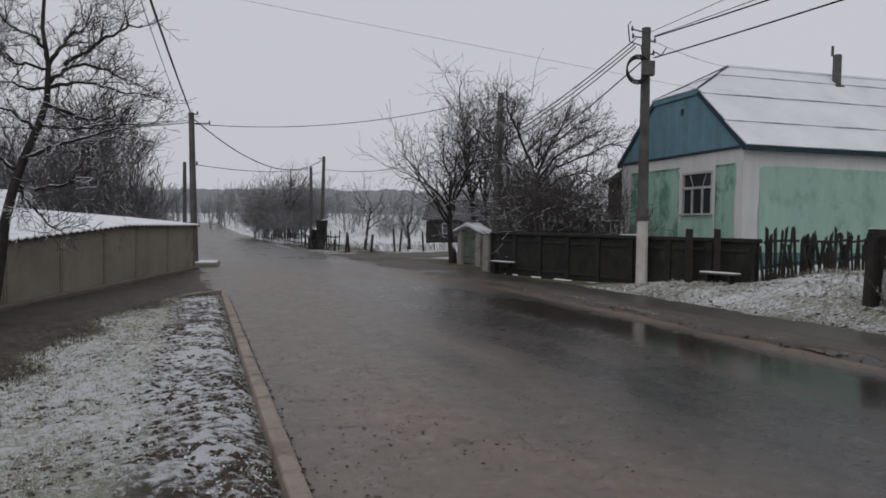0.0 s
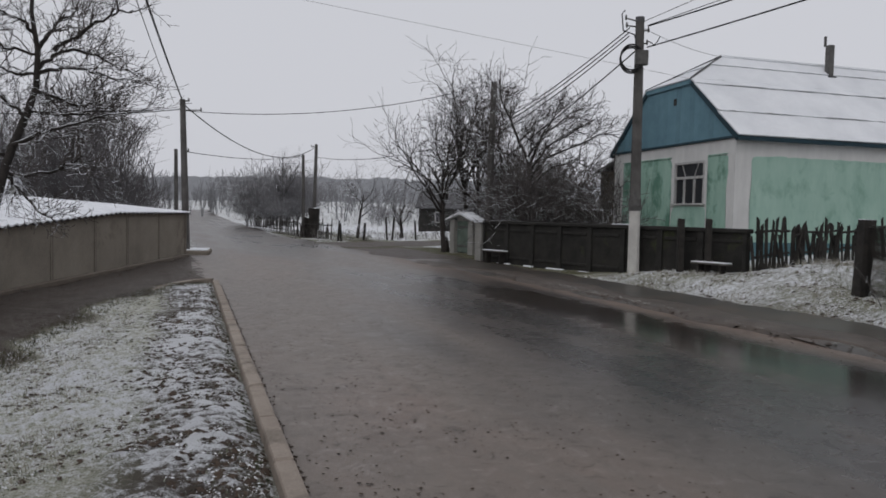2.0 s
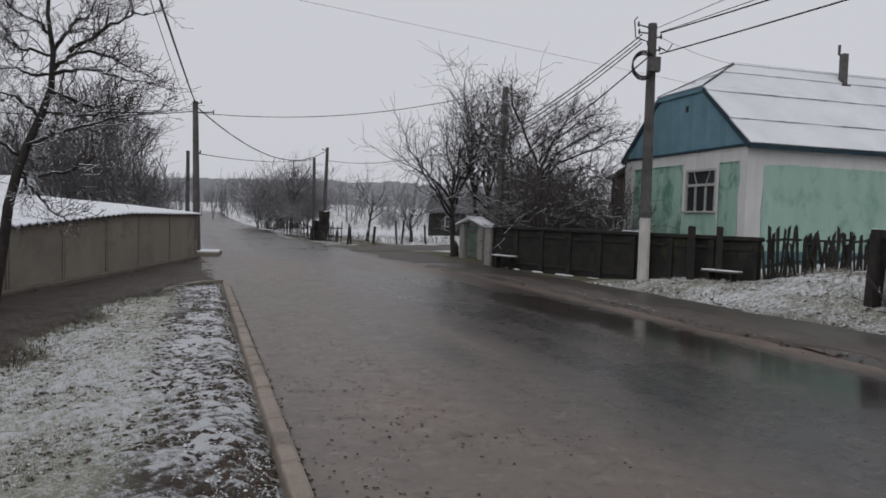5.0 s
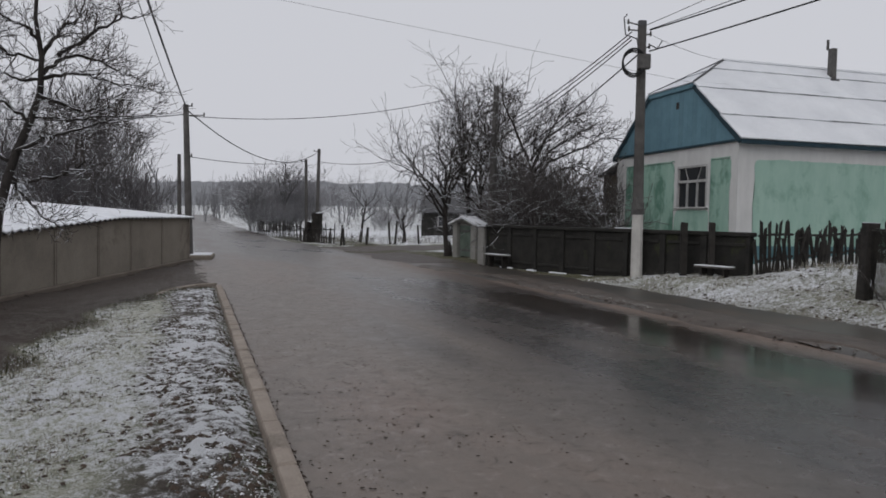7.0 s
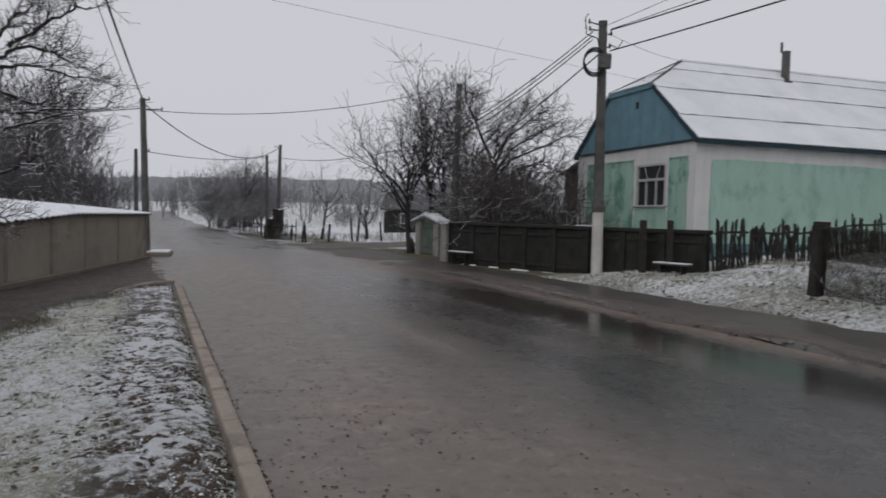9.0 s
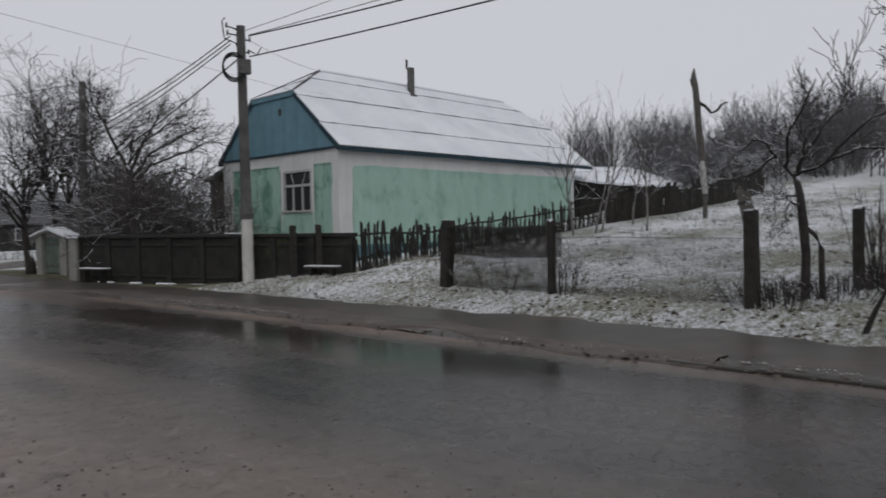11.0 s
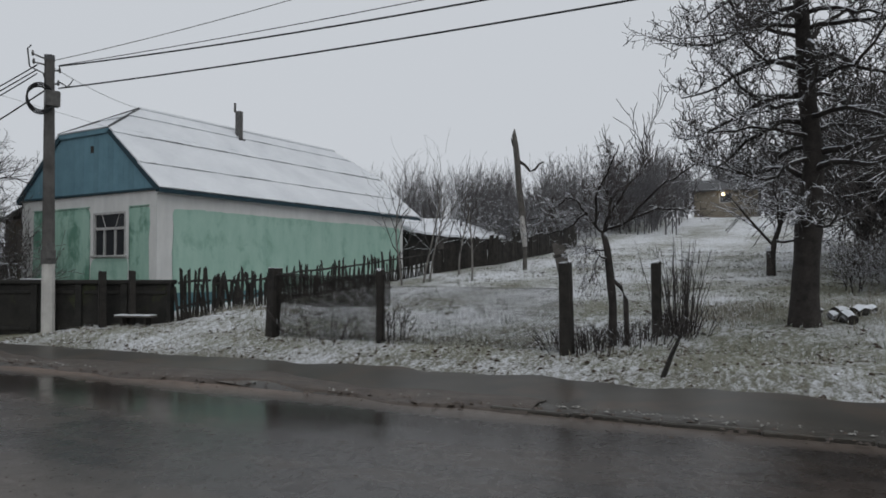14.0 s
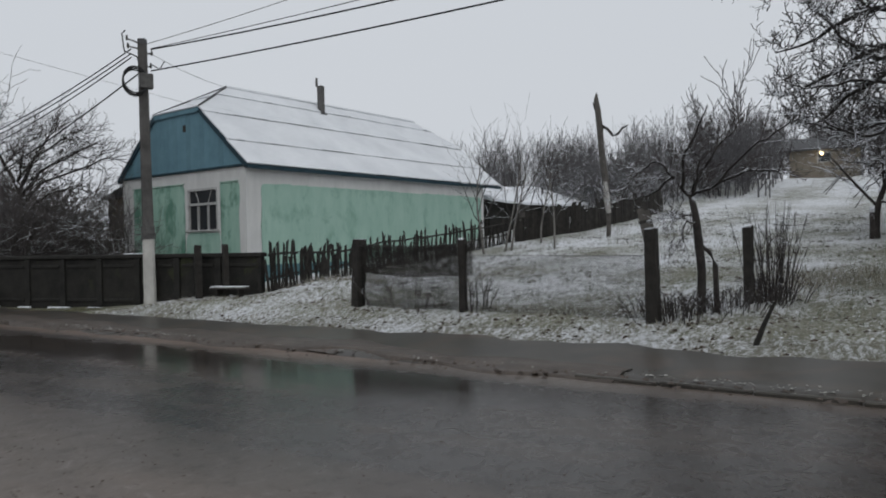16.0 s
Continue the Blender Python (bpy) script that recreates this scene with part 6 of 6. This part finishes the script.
bmesh.ops.create_cone(bm, cap_ends=True, segments=9, radius1=0.32, radius2=0.36, depth=1.9, matrix=Matrix.Translation((0, 0, 0.9)))
bmesh.ops.subdivide_edges(bm, edges=bm.edges, cuts=2, use_grid_fill=True)
for v in bm.verts:
    v.co += Vector((1, 1, 0.6)) * 0.16 * noise.noise(v.co * 2.3) + Vector((0.10 * v.co.z, 0, 0))
part("body", bm, M_WOODSNOW, st)
part("broken_side", rings([([(-0.55, 0.1, -0.1), (-0.5, 0.1, 0.6), (-0.3, 0.05, 1.25)], [0.22, 0.2, 0.14], 7)]), M_WOODSNOW, st)
for i in range(9):
    t = i / 8
    shoots("shrub", "dry weeds along the field fence", -8.2 + 10.5 * t, 46.2 - 4.6 * math.sin(3.14 * min(1, t * 1.3)) + 1.0 * t, 26, 0.75, 1.1, 30 + i, M_BRUSH)


def mesh_panel(p, q, h, pitch, r, dark, foot=0.0, label="sagging rusty wire mesh between fence posts"):
    x0, y0, x1, y1 = *p, *q
    L = math.hypot(x1 - x0, y1 - y0)
    m = thing("wire_mesh_panel", label, "fence mesh", (0, 0, 0), 0, "mesh fence panels")
    ps = []
    put = lambda s, z: (x0 + (x1 - x0) * s / L, y0 + (y1 - y0) * s / L, zland(x0 + (x1 - x0) * s / L, y0 + (y1 - y0) * s / L) + 0.04 + foot + z - 0.05 * math.sin(math.pi * s / L))
    k = int((L + h) / pitch)
    for i in range(k + 1):
        s = i * pitch
        a0, a1 = max(0.0, s - h), min(L, s)
        if a1 > a0:
            ps.append(([put(a0, s - a0), put(a1, s - a1)], [r, r], 3))
            ps.append(([put(L - a0, s - a0), put(L - a1, s - a1)], [r, r], 3))
    part("netting", rings(ps), M_METAL if not dark else M_WOOD, m)
    part("top_wire", rings([([put(0, h), put(L / 2, h), put(L, h)], [0.005] * 3, 4)]), M_METAL, m)
    return m


mesh_panel((7.9, 13.28), (8.82, 10.87), 1.25, 0.045, 0.0065, True)
mesh_panel((8.82, 10.87), (9.95, 7.31), 1.05, 0.052, 0.004, False)
mesh_panel((7.96, 13.12), (8.90, 10.66), 0.62, 0.021, 0.0042, True, 0.66, "dark fine netting hung along the top of the fence")
shoots("dry_vine", "dry vine tangle woven through the mesh", 8.35, 12.1, 14, 0.7, 1.4, 12, M_TWIG_D)


# ---------------------------------------------------------------- dead trunk, shed, far houses
def build_dead_trunk():
    x, y = 21.8, 18.0
    d = thing("dead_trunk", "leaning dead trunk with a hooked stub branch", "dead tree", (x, y, zland(x, y)))
    rt = lambda r, z, dd=0.0: (0.64 * r + 0.77 * dd, -0.77 * r + 0.64 * dd, z)
    part("trunk", rings([([rt(0, -0.2), rt(0.02, 0.7), rt(-0.06, 1.5), rt(-0.08, 2.2), rt(-0.20, 3.2), rt(-0.26, 4.2), rt(-0.33, 4.9), rt(-0.38, 5.25), rt(-0.36, 5.5)], [0.09, 0.085, 0.12, 0.13, 0.12, 0.12, 0.11, 0.09, 0.02], 8)]), M_GREYWOOD, d)
    part("bare_patch", rings([([rt(0.02, 0.9, -0.04), rt(-0.05, 1.5, -0.05), rt(-0.08, 2.1, -0.04)], [0.09, 0.125, 0.10], 7)]), M_BIRCH, d, "pale patch of stripped bark")
    part("stub_branch", rings([([rt(-0.22, 4.25), rt(0.02, 4.1), rt(0.22, 3.85), rt(0.42, 3.9), rt(0.58, 4.12), rt(0.78, 4.2)], [0.07, 0.06, 0.055, 0.05, 0.04, 0.02], 6)]), M_BARK, d)
    part("broken_tip", rings([([rt(-0.40, 4.85), rt(-0.50, 5.15)], [0.06, 0.015], 5)]), M_BARK, d)


def simple_house(name, label, x, y, z, rz, w, dpt, h, rise, wall_m, roof_m=None, wins=2):
    b = thing(name, label, "house", (x, y, z), rz)
    part("wall", boxed(0, 0, -1.0, w, dpt, h), wall_m, b)
    bm = bmesh.new()
    o = 0.3
    pts = [(-o, h - 0.1), (dpt / 2, h + rise), (dpt + o, h - 0.1), (dpt + o, h - 0.2), (dpt / 2, h + rise - 0.12), (-o, h - 0.2)]
    f = [[bm.verts.new((xx, yy, zz)) for yy, zz in pts] for xx in (-o, w + o)]
    for i in range(6):
        j = (i + 1) % 6
        bm.faces.new((f[0][i], f[0][j], f[1][j], f[1][i]))
    for q in f:
        bm.faces.new((q[0], q[1], q[4], q[5]))
        bm.faces.new((q[1], q[2], q[3], q[4]))
    bmesh.ops.recalc_face_normals(bm, faces=bm.faces)
    part("roof", bm, roof_m or M_SNOW, b, "snow-covered pitched roof")
    for xx in (0.0, w - 0.1):
        bm = bmesh.new()
        v = [bm.verts.new((xx + e, yy, zz)) for e in (0, 0.1) for yy, zz in ((0, h - 0.01), (dpt, h - 0.01), (dpt / 2, h + rise - 0.15))]
        for q in ((0, 1, 2), (5, 4, 3), (0, 3, 4, 1), (1, 4, 5, 2), (2, 5, 3, 0)):
            bm.faces.new([v[t] for t in q])
        part("gable", bm, wall_m, b)
    for k in range(wins):
        xc = w * (k + 0.5) / wins
        wd = part("window", boxed(xc - 0.45, -0.03, h * 0.4, xc + 0.45, -0.002, h * 0.8), M_FRAME, b)
        part("pane", boxed(xc - 0.36, -0.045, h * 0.43, xc + 0.36, -0.031, h * 0.77), M_GLASS, wd)
    return b


def build_shed():
    x, y = 21.6, 24.6
    z = zland(x, y) + 0.6
    s = thing("shed", "dark sagging shed with snow on its low roof", "shed", (x, y, z), 10)
    part("wall", boxed(0, 0, -1.0, 7.4, 1.2, 1.0), M_DARKWALL, s)
    part("door", boxed(2.2, -0.05, -0.6, 3.0, -0.002, 0.85), M_GREYWOOD, s)
    bm = bmesh.new()
    for i in range(17):
        xx = -0.4 + 8.2 * i / 16
        sag = -0.10 * math.sin(math.pi * i / 16) + 0.02 * math.sin(i * 2.1)
        r = [bm.verts.new((xx, yy, zz + sag)) for yy, zz in ((-0.5, 1.02), (2.9, 2.12), (2.9, 1.97), (-0.5, 0.92))]
        if i:
            for k in range(4):
                bm.faces.new((prev[k], prev[(k + 1) % 4], r[(k + 1) % 4], r[k]))
        else:
            bm.faces.new(r)
        prev = r
    bm.faces.new(prev[::-1])
    bmesh.ops.recalc_face_normals(bm, faces=bm.faces)
    part("roof", bm, M_SNOW, s, "sagging roof under snow")


build_dead_trunk()
build_shed()
simple_house("hill_house", "small tan house among trees on the hill", 50.9, 25.7, 6.0, -65.5, 4.4, 4.0, 1.75, 0.9, M_TAN, M_SLATE, 1)
lamp = thing("wall_lamp", "small lit lamp on the hillside house", "lamp", (51.35, 23.66, 7.30))
part("bulb", rings([([(0, 0, -0.12), (0, 0, -0.06), (0, 0, 0.06), (0, 0, 0.12)], [0.02, 0.09, 0.09, 0.02], 8)]), M_LAMP, lamp)
part("bracket", rings([([(0, 0, 0.1), (0.0, 0.0, 0.2), (0.6, 0.4, 0.2)], [0.02, 0.02, 0.02], 5)]), M_METAL, lamp)
simple_house("village_house", "snow-roofed village house behind the low shed", -18.5, 20.5, -0.5, 10, 5.0, 5.0, 1.9, 1.15, M_FARWALL)
simple_house("village_house", "distant snow-roofed house behind the garden", 11.5, 56, 0, 0, 9.0, 7.0, 2.2, 1.9, M_DARKWALL2, M_SLATESNOW)
simple_house("village_house", "distant dark-walled house across the snowy field", -1.5, 63, 0, -8, 7.5, 6.0, 2.3, 1.7, M_DARKWALL2, M_SLATE)


# ---------------------------------------------------------------- grass, litter, grit (joined)
def blades(name, label, pts, lmin, lmax, wid, seed, mat, flat=0.5):
    rng = np.random.default_rng(seed)
    P = np.array(pts)
    n = len(P)
    z = land(P[:, 0], P[:, 1]) - 0.01
    ang = rng.uniform(0, 6.28, n)
    ln = rng.uniform(lmin, lmax, n)
    lean = rng.uniform(0.3, 1.0, n) * flat * 1.6
    dx, dy = np.cos(ang), np.sin(ang)
    B = np.stack([P[:, 0], P[:, 1], z], 1)
    side = np.stack([-dy, dx, np.zeros(n)], 1) * wid / 2
    up = np.array([0, 0, 1.0])
    mid = B + np.stack([dx * np.sin(lean * 0.5) * ln * 0.5, dy * np.sin(lean * 0.5) * ln * 0.5, np.cos(lean * 0.5) * ln * 0.5], 1)
    tip = mid + np.stack([dx * np.sin(lean) * ln * 0.5, dy * np.sin(lean) * ln * 0.5, np.cos(lean) * ln * 0.5], 1)
    V = np.stack([B - side, B + side, mid - side * 0.8, mid + side * 0.8, tip], 1).reshape(-1, 3)
    o = np.arange(n)[:, None] * 5
    F = np.concatenate([o + np.array([[0, 1, 3, 2]])]).tolist() + (o + np.array([[2, 3, 4]])).tolist()
    ob = part(name, (V.tolist(), F), mat)
    return tagged(ob, label, "grass", kind="stuff")


rg = random.Random(9)


def scatter(n, test, x0, x1, y0, y1, clump=0.0):
    out = []
    while len(out) < n:
        x, y = rg.uniform(x0, x1), rg.uniform(y0, y1)
        if not test(x, y):
            continue
        if noise.noise(Vector((x * 1.4, y * 1.4, 0.0))) + rg.uniform(-0.35, 0.35) < clump:
            continue
        out.append((x, y))
    return out


def in_verge(x, y):
    a, n = an(x, y)
    return n < 0.48 and x > float(verge_edge(y)) and 1.0 < y < 16.2


def on_bank(x, y):
    a, n = an(x, y)
    m = 0.933 * x + 0.36 * y
    return 10.45 < m and n > 10.2 and m < 13.0 and a < 17.5


def in_field(x, y):
    m = 0.933 * x + 0.36 * y
    return m > 12.0 and y < 17 + 0.2 * x - 1.5 and x < 30


blades("verge_grass", "short frosted grass on the verge", scatter(16000, in_verge, -6, 1, 1.0, 16.2, -0.05), 0.015, 0.045, 0.007, 1, M_GREENGRASS, 0.8)
blades("verge_grass", "dry frosted grass stalks on the verge", scatter(8000, lambda x, y: in_verge(x, y) and an(x, y)[1] < -0.7, -6, 1, 1.0, 16.2, 0.05), 0.02, 0.07, 0.006, 2, M_DRYGRASS, 0.7)
blades("bank_grass", "dry frosted grass along the bank", scatter(5000, on_bank, 3, 16, -1, 20, 0.12), 0.04, 0.13, 0.012, 3, M_DRYGRASS, 0.7)
blades("field_grass", "grass tips showing through the field's snow", scatter(12000, in_field, 8, 30, 0, 22, 0.0), 0.05, 0.16, 0.016, 4, M_GREENGRASS, 0.7)


def litter(name, label, pts, smin, smax, seed, mat, thick=0.35, z_at=None):
    r = random.Random(seed)
    vs, fs = [], []
    for x, y in pts:
        s = smin + (smax - smin) * r.random() ** 1.9
        z = (z_at if z_at is not None else zland(x, y))
        o = len(vs)
        k = 5
        ph = r.uniform(0, 6.28)
        tilt = r.uniform(-0.3, 0.3)
        for j in range(k):
            q = ph + 6.283 * j / k
            rr = s * r.uniform(0.6, 1.1)
            vs.append((x + rr * math.cos(q), y + rr * math.sin(q), z + rr * tilt * math.cos(q)))
        vs.append((x, y, z + s * thick))
        for j in range(k):
            fs.append((o + j, o + (j + 1) % k, o + k))
    return tagged(part(name, (vs, fs), mat), label, "litter", kind="stuff")


def on_road_left(x, y):
    a, n = an(x, y)
    return 0.75 < n < 3.6 + rg.uniform(-1.5, 1.5) and 1 < a < 19


litter("road_grit", "clods and rotten leaves on the wet asphalt", scatter(4200, on_road_left, -6, 4, 1, 18, -0.05), 0.002, 0.020, 1, M_LEAF, 0.05, 0.0125)
litter("road_grit", "scattered grit over the wet asphalt", scatter(350, lambda x, y: 0.8 < an(x, y)[1] < 7.8, -8, 9, 1, 20, -0.1), 0.004, 0.018, 2, M_MUD, 0.5, 0.012)
litter("leaf_litter", "dark rotten leaves on the verge snow", scatter(5200, in_verge, -6, 1, 1, 16, -0.1), 0.006, 0.034, 3, M_LEAF, 0.35)
litter("leaf_litter", "dark leaves and clods along the bank", scatter(1700, on_bank, 3, 16, -1, 20, -0.05), 0.012, 0.065, 4, M_LEAF, 0.5)
litter("mud_clods", "mud clods washed along the path edge", [xy(rg.uniform(-2, 20), 8.15 + rg.gauss(0, 0.22)) for i in range(700)], 0.012, 0.06, 5, M_MUD, 0.45, 0.03)
litter("snow_lumps", "lumps of snow lodged along the bank", scatter(450, lambda x, y: on_bank(x, y) and 0.933 * x + 0.36 * y < 11.8, 3, 16, -1, 20, 0.0), 0.012, 0.045, 6, M_SNOW, 0.5)
in_foot = lambda x, y: in_verge(x, y) and -0.45 < an(x, y)[1] < 0.48
litter("snow_lumps", "crumbs of snow on the trodden verge", scatter(4200, in_foot, -6, 1, 1, 16, -0.05), 0.003, 0.017, 7, M_SNOW, 0.6)
litter("snow_lumps", "crumbs of snow caught in the verge grass", scatter(6000, in_verge, -6, 1, 1, 16, -0.1), 0.003, 0.013, 17, M_SNOW, 0.6)
litter("mud_clods", "dark clods showing through the trodden verge", scatter(3000, in_foot, -6, 1, 1, 16, 0.0), 0.010, 0.042, 8, M_LEAF, 0.5)
litter("leaf_litter", "dark leaves and earth showing on the slope", scatter(3400, in_field, 8, 30, 0, 22, 0.02), 0.02, 0.085, 9, M_LEAF, 0.4)


def on_track(x, y):
    a, n = an(x, y)
    return x < float(verge_edge(y)) - 0.1 and x > -8.0 and 5 < y < 24


litter("mud_clods", "clods and stones on the muddy track", scatter(900, on_track, -8, -2, 5, 24, -0.1), 0.010, 0.045, 10, M_SANDMUD, 0.45)
litter("mud_clods", "loose earth banked along the shed wall", [(-7.72 - 0.06 * (y - 11) + rg.gauss(0, 0.12), y) for y in [rg.uniform(9, 24.5) for i in range(700)]], 0.02, 0.08, 11, M_SANDMUD, 0.5)
litter("mud_clods", "black grit packed along the kerb's foot", [xy(rg.uniform(0, 16.5), 0.655 + abs(rg.gauss(0, 0.02))) for i in range(900)], 0.006, 0.022, 12, M_LEAF, 0.5, 0.010)
litter("mud_clods", "dark moss and earth along the kerb's back", [xy(rg.uniform(0, 16.5), 0.455 - abs(rg.gauss(0, 0.025))) for i in range(900)], 0.008, 0.026, 13, M_MOSS, 0.5)
# rank dry grass on the slope, mud-edge tufts on the verge, crumbs along the path
patch = lambda cx, cy, rx, ry, k: [(cx + rg.gauss(0, rx), cy + rg.gauss(0, ry)) for i in range(k)]
blades("field_grass", "rank yellow dry grass beside the big trunk", patch(15.2, 6.9, 0.9, 0.5, 1600) + patch(17.5, 4.6, 1.2, 0.6, 1500) + patch(9.4, 16.4, 0.7, 0.5, 700), 0.10, 0.26, 0.012, 14, M_DRYGRASS, 0.7)
blades("verge_grass", "dark tufts along the muddy edge of the verge", [(float(verge_edge(y)) + rg.gauss(0.05, 0.16), y) for y in [rg.uniform(4, 16) for i in range(3600)]], 0.03, 0.09, 0.008, 15, M_DARKGRASS, 0.6)
litter("path_crumbs", "pale crumbs and stones washed along the path", [xy(rg.uniform(-1, 16), 8.30 + rg.gauss(0, 0.10)) for i in range(420)], 0.010, 0.035, 16, M_STONE, 0.5, 0.05)


def build_small_things():
    """A board propped up on the slope, a culvert slab by the shed, weeds on the bank."""
    x, y = 19.7, 14.5
    b = thing("leaning_board", "weathered grey board propped up on the slope", "board", (x, y, zland(x, y)), -52)
    part("plank", boxed(-0.22, -0.02, -0.1, 0.0, 0.02, 1.25, 0.008, pose(0, 0, 0, -8, -11, 0)), M_GREYWOOD, b)
    part("plank", boxed(0.02, -0.02, -0.1, 0.22, 0.02, 1.15, 0.008, pose(0, 0, 0, -8, -13, 0)), M_GREYWOOD, b)
    part("cleat", boxed(-0.24, -0.05, 0.75, 0.2, -0.022, 0.85, 0.006, pose(0, 0, 0, -8, -12, 0)), M_WOOD, b)
    c = thing("culvert_slab", "snow-dusted concrete slab at the corner of the shed", "slab", (-8.75, 26.7, 0.0), 14)
    part("slab", boxed(-0.45, -0.9, -0.1, 0.45, 0.9, 0.14, 0.03), M_PLASTER, c)
    part("snow_cover", boxed(-0.42, -0.86, 0.141, 0.40, 0.80, 0.165, 0.01), M_SNOW, c, "thin snow on the slab")

    rnd = random.Random(3)
    for i in range(5):
        x, y = 16.3 + rnd.gauss(0, 0.45), 4.75 + rnd.gauss(0, 0.25)
        ang, ln, r = rnd.uniform(-0.5, 0.9), rnd.uniform(0.25, 0.5), rnd.uniform(0.07, 0.12)
        g = thing("log", "short snow-dusted dark log lying on the slope", "log", (x, y, zland(x, y)), 0, "logs on the slope")
        pts = [(math.cos(ang) * ln * t, math.sin(ang) * ln * t, r * 0.8 + 0.03 * rnd.gauss(0, 1)) for t in (-1, -0.4, 0.3, 1)]
        part("bole", rings([(pts, [r, r * 1.08, r, r * 0.85], 9)]), M_WOODSNOW, g)


build_small_things()
